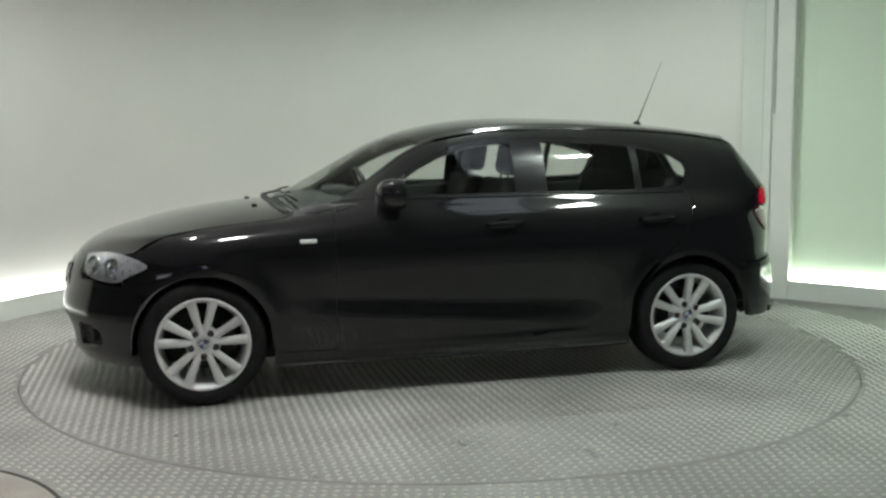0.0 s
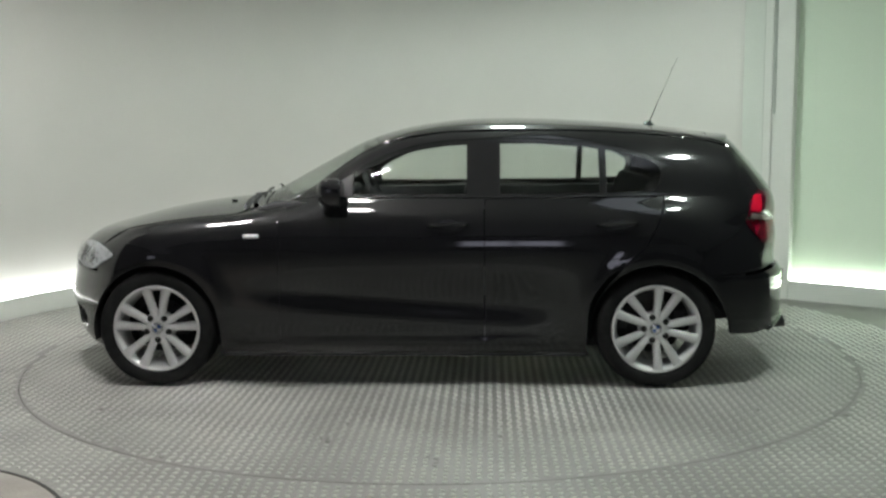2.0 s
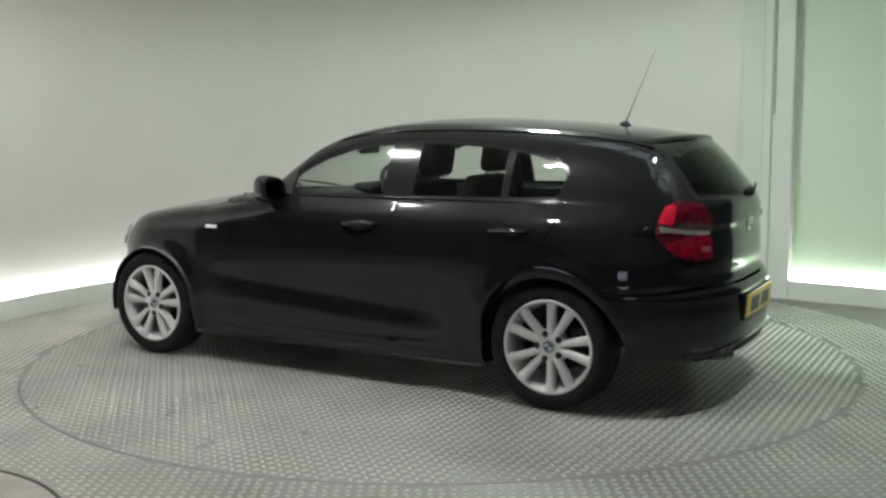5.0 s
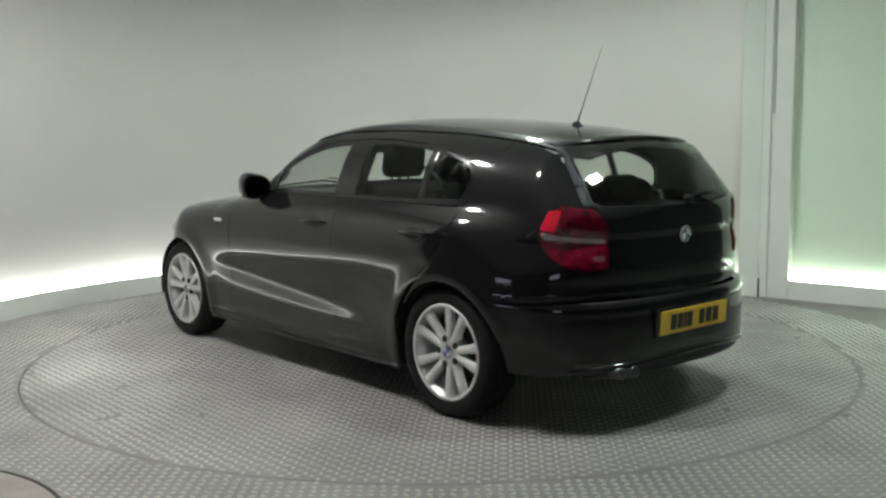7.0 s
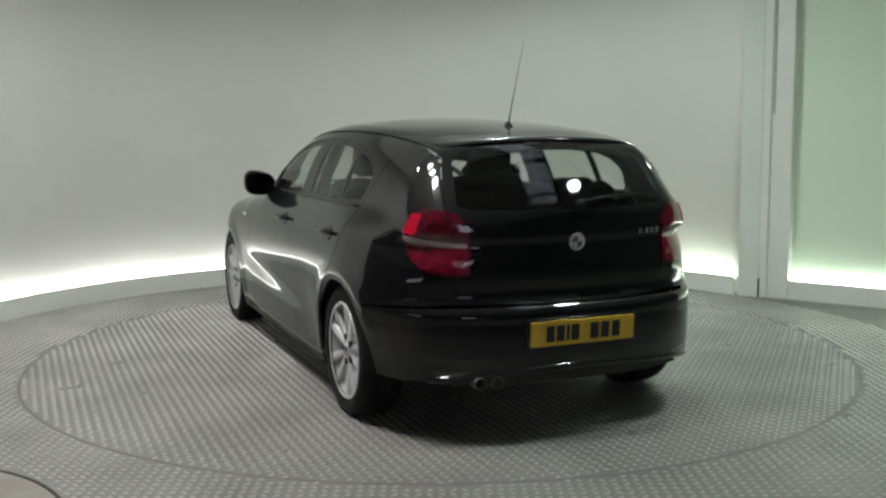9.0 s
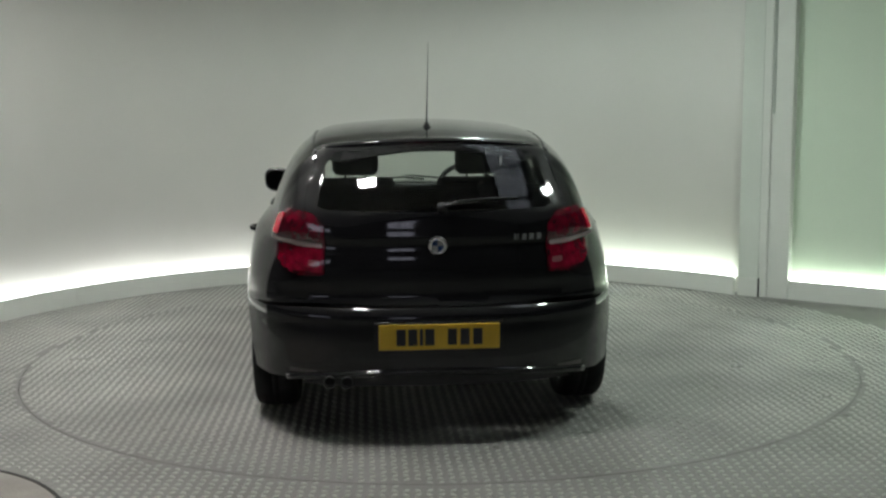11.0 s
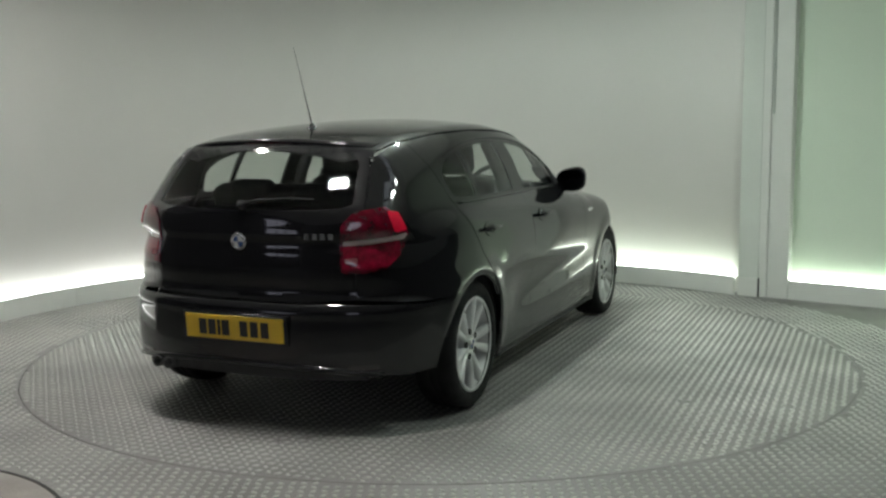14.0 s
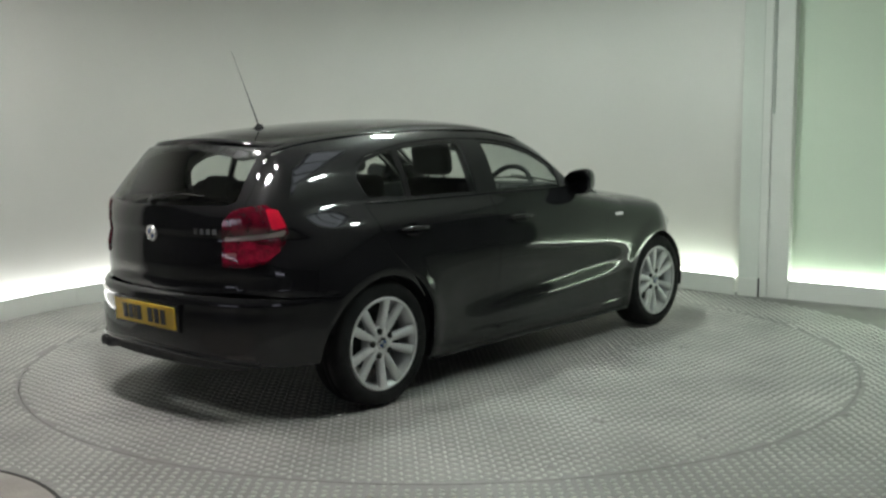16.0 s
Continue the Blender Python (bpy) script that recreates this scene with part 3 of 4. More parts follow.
# rear quarter with its pillar, on a slanted map
tail_edge = REAR.place([(0.500, 1.291), (0.535, 1.21), (0.565, 1.10), (0.575, 1.02), (0.560, 0.92), (0.55, 0.80), (0.545, 0.625)])
def side3(pts):
    return SIDE.place(pts)
q = np.concatenate([side3([(-1.50, 1.272), roof_side[-2]])[:2], TOP.place([(-1.65, 0.54), (-1.78, 0.525)]), tail_edge, side3([(-1.85, 0.61), (-1.68, 0.60)]),
                    side3([(-1.33 - 0.340 * math.cos(radians(a)), 0.32 + 0.340 * math.sin(radians(a))) for a in range(53, 148, 5)]),
                    side3(rear_cut[::-1][:1] + [(-1.27, 0.757), (-1.347, 0.90), (-1.372, 1.012), (-1.422, 1.10)])])
skin("rear_quarter", QUARTER, [tuple(v) for v in QUARTER.flat(q)], PAINT, car, both=True, gap=0.0015)
# sill
skin("sill", SIDE, [(0.985, 0.165), (0.985, 0.25), (DOOR_F, 0.246), (DOOR_F, SILL_Z - 0.003), (-0.965, SILL_Z - 0.003), (-0.985, 0.165)], PAINT, car, both=True)
# bonnet, screen, roof
skin("bonnet", TOP, HOOD_EDGE + [(0.84, 0.60), (0.90, 0.35), (0.925, 0.0), (0.90, -0.35), (0.84, -0.60)] + [(x, -y) for x, y in HOOD_EDGE[::-1]]
     + [(1.855, -0.45), (1.925, -0.25), (1.95, 0.0), (1.925, 0.25), (1.855, 0.45)], PAINT, car)
SCREEN = [(0.80, 0.655), (0.62, 0.620), (0.45, 0.590), (0.30, 0.570), (0.155, 0.555)]
screen = SCREEN + [(0.185, 0.3), (0.195, 0.0), (0.185, -0.3)] + [(x, -y) for x, y in SCREEN[::-1]] + [(0.865, -0.4), (0.885, 0.0), (0.865, 0.4)]
skin("windscreen", TOP, screen, GLASS, car, "clear curved windscreen", depth=0.0)
skin("screen_pillar", TOP, SCREEN + [(x, y - 0.002) for x, y in ROOF_EDGE[5:0:-1]] + [(0.80, 0.69)], PAINT, car, both=True, gap=0.0)
roof_out = [(0.15, 0.555), (0.1, 0.574)] + [(x, y - 0.003) for x, y in ROOF_EDGE[6:]] + [(-1.84, 0.40), (-1.855, 0.2), (-1.858, 0.0)]
roof_out = roof_out + [(x, -y) for x, y in roof_out[-2::-1]] + [(0.18, -0.3), (0.19, 0.0), (0.18, 0.3)]
skin("roof", TOP, roof_out, PAINT, car)
# tail: glass, gate, spoiler lip, bumper
RG = [(0.0, 1.300), (0.25, 1.294), (0.44, 1.270), (0.484, 1.225), (0.515, 1.08), (0.52, 1.045), (0.48, 1.03), (0.25, 1.022), (0.0, 1.018)]
rear_glass = RG + [(-y, z) for y, z in RG[-2:0:-1]]
tail_yz = [(float(p[1]), float(p[2])) for p in tail_edge]
gate = [(0.0, 1.318), (0.3, 1.310)] + tail_yz[0:] + [(0.3, 0.618), (0.0, 0.616)]
gate = gate + [(-y, z) for y, z in gate[-2:0:-1]]
REAR_FLAT = lambda pts: [tuple(v) for v in REAR.flat([(-2.0, y, z) for y, z in pts])]
skin("tailgate", REAR, REAR_FLAT(gate), PAINT, car, holes=[REAR_FLAT(rear_glass)])
skin("rear_window", REAR, REAR_FLAT(rear_glass), GLASS_REAR, car, "tinted curved rear window", depth=0.0, gap=0.001)


class Wrap:
    """A map wrapped round an upright axis at x0: (angle in radians, height)."""

    def __init__(self, x0):
        self.x0 = x0

    def place(self, ab):
        ab = np.atleast_2d(np.array(ab, float))
        way = np.stack([-np.cos(ab[:, 0]), -np.sin(ab[:, 0]), 0 * ab[:, 0]], 1)
        o = np.stack([self.x0 - 2 * way[:, 0], -2 * way[:, 1], ab[:, 1]], 1)
        ts = np.linspace(0.2, 1.9, 200)
        val = np.stack([solid(*(o + t * way).T) for t in ts])
        k = np.maximum((val < 0).argmax(0), 1)
        lo, hi = ts[k - 1], ts[k]
        for _ in range(30):
            mid = (lo + hi) / 2
            neg = solid(*(o + mid[:, None] * way).T) < 0
            hi, lo = np.where(neg, mid, hi), np.where(neg, lo, mid)
        return o + hi[:, None] * way


REAR_WRAP, NOSE_WRAP = Wrap(-1.2), Wrap(1.2)
PI = math.pi


def sides(half):
    """A half outline (angle from the middle, height) made whole."""
    return [(-a, z) for a, z in half[::-1]] + half


rb = [(0.0, 0.610), (0.45, 0.610), (0.75, 0.604), (0.90, 0.597), (1.05, 0.596), (1.20, 0.594), (1.125, 0.53), (1.05, 0.43), (1.02, 0.36), (1.00, 0.285), (0.85, 0.275), (0.6, 0.295), (0.3, 0.318), (0.0, 0.322)]
rb = rb[:-1] + [(-a, z) for a, z in rb[::-1]][0:-1]
skin("rear_bumper", REAR_WRAP, [(a + PI, z) for a, z in rb], PAINT, car, depth=0.03)
lip = [(0.0, 0.32), (0.3, 0.316), (0.6, 0.293), (0.66, 0.262), (0.3, 0.262), (0.0, 0.262)]
lip = lip[:-1] + [(-a, z) for a, z in lip[::-1]][0:-1]
skin("diffuser", REAR_WRAP, [(a + PI, z) for a, z in lip], PLASTIC, car, "matt black lower bumper edge", lift=-0.012, depth=0.05)
fb = [(0.0, 0.735), (0.30, 0.735), (0.44, 0.725), (0.50, 0.615), (0.72, 0.60), (1.005, 0.597), (1.04, 0.497), (1.10, 0.485), (1.065, 0.40), (1.05, 0.32), (1.065, 0.19), (0.7, 0.175), (0.35, 0.17), (0.0, 0.17)]
fb = fb[:-1] + [(-a, z) for a, z in fb[::-1]][0:-1]
intake = round_off([(-0.36, 0.245), (0.36, 0.245), (0.31, 0.40), (-0.31, 0.40)], 0.05)
fogs = [round_off([(s * 0.44, 0.26), (s * 0.72, 0.27), (s * 0.70, 0.37), (s * 0.46, 0.39)], 0.05) for s in (1, -1)]
skin("front_bumper", NOSE_WRAP, fb, PAINT, car, holes=[intake, *fogs], depth=0.03)
for hole in (intake, *fogs):
    skin("air_intake", NOSE_WRAP, shrink(hole, -0.006), PLASTIC, car, "matt black mesh intake", lift=-0.028, depth=0.01, gap=0.0)
for s in (1, -1):
    p = NOSE_WRAP.place([(s * 0.58, 0.325)])[0]
    fog = lathe([(0.001, 0.0), (0.030, 0.004), (0.036, 0.012), (0.040, 0.004), (0.040, -0.03), (0.001, -0.03)], 24, "z")
    bmesh.ops.transform(fog, matrix=Matrix.Translation(Vector(p) + Vector((-0.012, 0, 0))) @ Euler((0, radians(90), s * 0.5)).to_matrix().to_4x4(), verts=fog.verts)
    part("fog_lamp", fog, DARK_METAL, car, "round dark fog lamp")
# twin oval grille
for s in (1, -1):
    oval = round_off([(s * 0.035, 0.545), (s * 0.27, 0.555), (s * 0.25, 0.675), (s * 0.035, 0.69)], 0.06, 6)
    ring_o = skin("grille", NOSE_WRAP, oval, CHROME, car, "chrome-rimmed oval grille", holes=[shrink(oval, 0.014)], lift=0.008, depth=0.02, gap=0.0)[0]
    skin("grille_mesh", NOSE_WRAP, shrink(oval, 0.013), BLACK_TRIM, ring_o, "black slatted grille", lift=0.003, depth=0.01, gap=0.0)
    for k in range(8):
        a = s * (0.06 + 0.026 * k)
        p = NOSE_WRAP.place([(a, 0.56), (a, 0.675)])
        part("slat", tube([Vector(p[0]) + Vector((0.006, 0, 0)), Vector(p[1]) + Vector((0.006, 0, 0))], 0.003, 6), BLACK_TRIM, ring_o)

# headlights
hl = np.array([(1.905, 0.37, 0.735), (1.81, 0.53, 0.757), (1.734, 0.626, 0.757), (1.655, 0.742, 0.734), (1.600, 0.79, 0.705), (1.681, 0.747, 0.663), (1.779, 0.665, 0.613), (1.876, 0.532, 0.622), (1.905, 0.43, 0.65)])
hl2 = round_off([tuple(v) for v in CORNER_F.flat(hl)], 0.03)
for sgn, ob in zip((1, -1), skin("headlight", CORNER_F, hl2, REFLECTOR, car, "clear headlight with twin round reflectors", lift=0.004, depth=0.02, both=True, gap=0.0)):
    for cx, cy, cz, r in ((1.865, 0.50, 0.688, 0.050), (1.775, 0.63, 0.688, 0.046)):
        bm = lathe([(0.001, 0.004), (r * 0.55, 0.010), (r * 0.62, 0.002), (r * 0.9, 0.004), (r, 0.014), (r * 1.06, 0.004), (r * 1.06, -0.03)], 28, "z")
        q0 = CORNER_F.place(CORNER_F.flat([(cx, cy, cz)]))
        nv = Vector(normals(q0)[0])
        pv = Vector(q0[0]) + nv * 0.007
        bmesh.ops.transform(bm, matrix=Matrix.Translation(pv) @ nv.to_track_quat("Z", "Y").to_matrix().to_4x4(), verts=bm.verts)
        if sgn < 0:
            bmesh.ops.scale(bm, vec=(1, -1, 1), verts=bm.verts)
            bmesh.ops.reverse_faces(bm, faces=bm.faces)
        part("reflector", bm, CHROME, ob, "round chrome reflector")
for ob, head in zip(skin("lens", CORNER_F, hl2, LENS_CLEAR, car, "clear lens cover", lift=0.024, depth=0.0, both=True, gap=0.002), [o for o in car.children if o.name.startswith("headlight")]):
    ob.parent = head

# tail lamps
R3 = lambda pts: REAR.place(pts)
tl = np.array([(-2.01, 0.488, 0.955), (-1.965, 0.53, 1.012), (-1.869, 0.636, 1.03), (-1.828, 0.70, 0.97), (-1.808, 0.716, 0.90), (-1.83, 0.702, 0.835), (-1.90, 0.66, 0.762), (-1.96, 0.59, 0.742), (-2.015, 0.485, 0.745)])
tlo = round_off([tuple(v) for v in CORNER_R.flat(tl)], 0.016)
lamps = skin("tail_lamp", CORNER_R, tlo, RED_LENS, car, "red tail lamp with a pale band", lift=0.008, depth=0.02, both=True, gap=0.0)


def lamp_band(name, pts, mat, label, lift):
    poly = round_off([tuple(v) for v in CORNER_R.flat(pts)], 0.01)
    for ob, parent in zip(skin(name, CORNER_R, poly, mat, car, label, lift=lift, depth=0.004, both=True, gap=0.0, step=0.02), lamps):
        ob.parent = parent


lamp_band("band", np.concatenate([R3([(0.495, 0.885), (0.60, 0.895)]), side3([(-1.83, 0.915), (-1.83, 0.893)]), R3([(0.60, 0.868), (0.495, 0.862)])]), PALE_LENS, "pale clear band", 0.011)
lamp_band("lower_lens", np.concatenate([R3([(0.497, 0.856), (0.60, 0.862)]), side3([(-1.838, 0.885), (-1.85, 0.815), (-1.90, 0.772)]), R3([(0.585, 0.757), (0.495, 0.757)])]), CLEAR_RED, "clear red lower lens", 0.010)
lamp_band("reverse_lens", R3([(0.505, 0.808), (0.555, 0.810), (0.555, 0.786), (0.507, 0.784)]), DULL_LENS, "dull pinkish reversing lens", 0.011)
lamp_band("brake_lens", side3([(-1.890, 1.008), (-1.845, 1.005), (-1.828, 0.925), (-1.885, 0.918)]), BRIGHT_RED, "bright red upright lens", 0.013)


def on_rear(y, z, lift=0.0):
    p = REAR.place([(y, z)])
    nv = normals(p)[0]
    return Matrix.Translation(Vector(p[0] + nv * lift)) @ Vector(nv).to_track_quat("Z", "Y").to_matrix().to_4x4()


def moved(bm, m):
    bmesh.ops.transform(bm, matrix=m, verts=bm.verts)
    return bm


def sector(r, a0, a1, z0, z1):
    pts = [(0.0, 0.0)] + [(r * math.cos(radians(a0 + (a1 - a0) * k / 8)), r * math.sin(radians(a0 + (a1 - a0) * k / 8))) for k in range(9)]
    return prism(pts, z0, z1, plane="xy")


def roundel(m, r, parent):
    base = part("badge", moved(lathe([(0.001, 0.002), (r * 0.62, 0.002), (r * 0.66, 0.005), (r * 0.9, 0.005), (r, 0.002), (r, -0.012)], 32, "z"), m), CHROME, parent, "round silver badge")
    for k in range(4):
        part("quarter", moved(sector(r * 0.6, 90 * k, 90 * k + 90, 0.0015, 0.0045), m), (WHITE, BLUE)[k % 2], base, smooth=False)


roundel(on_rear(0, 0.875, 0.004), 0.041, car)
# number plate with its unreadable characters as bars
plate_m = Matrix.Translation((-2.136, 0, 0.487)) @ Euler((0, radians(-94), 0)).to_matrix().to_4x4()
plate = part("number_plate", moved(box(0.111, 0.52, 0.008, (0, 0, 0), 0.003), plate_m), YELLOW, car, "yellow rear number plate with black characters", False)
for y in (0.165, 0.115, 0.078, 0.042, -0.055, -0.110, -0.165):
    part("plate_bar", moved(box(0.072, 0.040 if y != 0.078 else 0.016, 0.003, (0, y, 0.0052)), plate_m), PLATE_INK, plate, smooth=False)
part("plate_recess", moved(box(0.135, 0.56, 0.02, (0, 0, -0.012), 0.004), plate_m), BLACK_TRIM, car)
# model lettering on the gate, as bars
for k in range(4):
    part("badge_bar", moved(box(0.020, 0.024, 0.004, (0, 0, 0)), on_rear(-0.345 - 0.034 * k, 0.905, 0.003)), BADGE_LETTER, car, smooth=False)
# high stop lamp under the roof edge
skin("stop_lamp", REAR, REAR_FLAT(round_off([(-0.13, 1.315), (0.13, 1.315), (0.13, 1.305), (-0.13, 1.305)], 0.004)), DARK_RED, car, "dark red high stop lamp", lift=0.004, depth=0.008, gap=0.0)
# roof spoiler lip
def spoiler():
    bm = bmesh.new()
    prev = None
    for y in np.linspace(-0.50, 0.50, 31):
        back = 0.085 * (y / 0.5) ** 2
        p = TOP.place([(-1.69 + back * 0.6, y), (-1.75 + back, y), (-1.795 + back, y)])
        fade = 1 - (abs(y) / 0.5) ** 6
        out = 0.010 + 0.018 * fade
        row = [bm.verts.new(q) for q in ((p[0][0], y, p[0][2] + 0.0015), (p[1][0], y, p[1][2] + 0.003 + 0.002 * fade),
                                         (p[2][0] - out, y, p[2][2] + 0.008 * fade), (p[2][0] - out - 0.004, y, p[2][2] - 0.004),
                                         (p[2][0] - out + 0.002, y, p[2][2] - 0.012), (p[2][0] + 0.012, y, p[2][2] - 0.030))]
        if prev:
            for u in range(5):
                bm.faces.new((prev[u], row[u], row[u + 1], prev[u + 1]))
        prev = row
    bmesh.ops.recalc_face_normals(bm, faces=bm.faces)
    if max(bm.faces, key=lambda f: abs(f.normal.z)).normal.z < 0:
        bmesh.ops.reverse_faces(bm, faces=bm.faces)
    return bm


part("spoiler", spoiler(), PAINT, car, "black roof spoiler over the rear window")
# rear wiper
wp = [REAR.place([(y, z)])[0] for y, z in ((-0.02, 1.035), (-0.12, 1.052), (-0.24, 1.062), (-0.36, 1.060))]
wn = Vector(normals(np.array(wp[:1]))[0])
wiper = part("rear_wiper", tube([Vector(p) + wn * (0.022 + 0.006 * (k == 1)) for k, p in enumerate(wp)], 0.009, 8, 0.005), BLACK_TRIM, car, "black rear wiper")
part("pivot", moved(lathe([(0.001, 0.03), (0.018, 0.028), (0.024, 0.01), (0.026, 0.0)], 20, "z"), on_rear(-0.02, 1.035)), BLACK_TRIM, wiper)
# rear reflectors and tow cover line
for s in (1, -1):
    skin("bumper_reflector", REAR_WRAP, [(PI + s * a, z) for a, z in ((0.56, 0.335), (0.70, 0.338), (0.70, 0.318), (0.56, 0.315))], DARK_RED, car, "dark red bumper reflector", lift=0.003, depth=0.006, gap=0.0)
groove = [(a, 0.334 - 0.030 * (abs(a) / 0.6) ** 2) for a in np.linspace(-0.72, 0.72, 41)]
gp = REAR_WRAP.place([(a + PI, z) for a, z in groove])
part("bumper_crease", tube([Vector(p) + Vector((0.004, 0, 0)) for p in gp], 0.017, 12), PAINT, car, "rounded lower bumper edge")
for y in (0.40, 0.475):
    pipe = lathe([(0.023, 0.0), (0.027, 0.0), (0.027, 0.22), (0.023, 0.22), (0.023, 0.0)], 28, "z")
    bmesh.ops.transform(pipe, matrix=Matrix.Translation((-2.108 + 0.2 * (y - 0.40), y, 0.287)) @ Euler((0, radians(96), 0)).to_matrix().to_4x4(), verts=pipe.verts)
    part("exhaust_pipe", pipe, PIPE_STEEL, car, "short dull steel exhaust pipe")


for poly in ([(-1.40, 1.03), (-1.41, 1.22), (-1.30, 1.30), (-1.55, 1.29), (-1.78, 1.22), (-1.80, 1.03)], [(0.55, 1.0), (0.60, 1.0), (0.42, 1.13), (0.36, 1.13)]):
    skin("pillar_lining", SIDE, poly, CABIN, car, "dark pillar lining", lift=-0.022, depth=0.0, gap=0.0, both=True)
# side windows
def clip_x(poly, lo, hi):
    out = []
    n = len(poly)
    for k in range(n):
        p, q = poly[k], poly[(k + 1) % n]
        if lo <= p[0] <= hi:
            out.append(p)
        for c in sorted((lo, hi), key=lambda v: abs(v - p[0])):
            if (p[0] - c) * (q[0] - c) < 0:
                t = (c - p[0]) / (q[0] - p[0])
                out.append((c, p[1] + t * (q[1] - p[1])))
    return out


glass_in = shrink(DLO, 0.018)
skin("window_trim", SIDE, DLO, BLACK_TRIM, car, "gloss black window surround", holes=[clip_x(glass_in, -0.335, 0.27), clip_x(glass_in, -1.035, -0.515), clip_x(glass_in, -1.37, -1.075)],
     both=True, lift=-0.006, gap=0.001)
for lo, hi, nm in ((-0.335, 0.27, "front_door_window"), (-1.035, -0.515, "rear_door_window"), (-1.37, -1.075, "quarter_window")):
    skin(nm, SIDE, clip_x(glass_in, lo, hi), GLASS, car, "clear side window", both=True, lift=-0.008, depth=0.0, gap=0.0)


# ---- smaller parts of the car ----
def on_side(x, z, lift=0.0):
    p = SIDE.place([(x, z)])
    n = normals(p)[0]
    return Vector(p[0] + n * lift), Vector(n)


def mirrored(bm):
    bmesh.ops.scale(bm, vec=(1, -1, 1), verts=bm.verts)
    bmesh.ops.reverse_faces(bm, faces=bm.faces)
    return bm


def twice(build):
    """Calls build for the left and the right side."""
    for flip in (False, True):
        build(lambda bm: mirrored(bm) if flip else bm)


def door_handle(fix, x):
    pts = []
    for k, (dx, dl) in enumerate(((0.10, 0.004), (0.085, 0.026), (0.04, 0.034), (-0.04, 0.034), (-0.085, 0.026), (-0.10, 0.004))):
        p, n = on_side(x + dx, 0.868 + 0.004 * (dx < 0))
        pts.append(p + n * dl)
    bm = tube(pts, 0.011, 10)
    h = part("door_handle", fix(bm), PAINT, car, "black pull handle")
    p, n = on_side(x, 0.868, 0.001)
    cup = lathe([(0.001, -0.002), (0.04, 0.0), (0.052, 0.002), (0.056, 0.001)], 24, "z")
    bmesh.ops.transform(cup, matrix=Matrix.Translation(p + n * 0.001) @ n.to_track_quat("Z", "Y").to_matrix().to_4x4() @ Matrix.Diagonal((1.5, 0.7, 1, 1)), verts=cup.verts)
    part("handle_cup", fix(cup), BLACK_TRIM, h)


def door_mirror(fix):
    bm = bmesh.new()
    bmesh.ops.create_uvsphere(bm, u_segments=28, v_segments=16, radius=1.0)
    for v in bm.verts:
        x, y, z = v.co
        x, y, z = (math.copysign(abs(c) ** 0.72, c) for c in (x, y, z))
        x = max(x, -0.55)
        v.co = (0.36 + x * 0.085, 0.853 + y * 0.100 - 0.02 * x, 1.040 + z * 0.076 * (1 + 0.12 * y) + 0.01 * y)
    m = part("door_mirror", fix(bm), PAINT, car, "rounded black door mirror")
    g = bmesh.new()
    bmesh.ops.create_circle(g, cap_ends=True, segments=32, radius=1.0)
    for v in g.verts:
        v.co = [math.copysign(abs(c) ** 0.6, c) for c in v.co]
        v.co = (0.36 - 0.55 * 0.085 - 0.002, 0.860 + v.co.x * 0.078, 1.040 + v.co.y * 0.057)
    part("mirror_glass", fix(g), MIRROR, m, "mirror glass", False)
    part("stalk", fix(box(0.075, 0.12, 0.045, (0.385, 0.79, 1.012), 0.012)), BLACK_TRIM, m)


def repeater(fix):
    p, n = on_side(0.80, 0.815, 0.003)
    bm = box(0.085, 0.022, 0.010, (0, 0, 0), 0.004)
    ex = Vector((1, 0, 0))
    ey = n.cross(ex).normalized()
    ex = ey.cross(n)
    m = Matrix((ex, ey, n)).transposed().to_4x4()
    bmesh.ops.transform(bm, matrix=Matrix.Translation(p) @ m, verts=bm.verts)
    part("side_repeater", fix(bm), PALE_CLEAR, car, "small clear indicator lens")


PALE_CLEAR = surface("clear_indicator", (0.72, 0.72, 0.70), 0.2, 0.2, 0.1, 30.0, 200.0, coat=1.0)
for hx in (-0.24, -1.12):
    twice(lambda fix: door_handle(fix, hx))
twice(door_mirror)
skin("mirror_corner", SIDE, [(0.27, 1.018), (0.43, 1.022), (0.33, 1.098), (0.27, 1.133)], PLASTIC, car, "black mirror corner piece", lift=0.004, depth=0.012, gap=0.0, both=True)
twice(repeater)
# sill edge, roof joints, belt strips
twice(lambda fix: part("belt_strip", fix(tube([on_side(x, 1.0105, 0.002)[0] for x in np.linspace(0.40, -1.33, 40)], 0.006, 6)), BLACK_TRIM, car, "thin black belt strip"))
twice(lambda fix: part("roof_strip", fix(tube([Vector(p) + Vector((0, 0, 0.001)) for p in TOP.place([(x, float(np.interp(x, [q[0] for q in ROOF_EDGE[::-1]], [q[1] for q in ROOF_EDGE[::-1]])) - 0.002) for x in np.linspace(0.08, -1.74, 50)])], 0.005, 6)), BLACK_TRIM, car, "black roof joint strip"))
twice(lambda fix: part("sill_strip", fix(tube([on_side(x, 0.178, 0.0)[0] for x in np.linspace(0.96, -0.96, 40)], 0.011, 8)), PLASTIC, car))

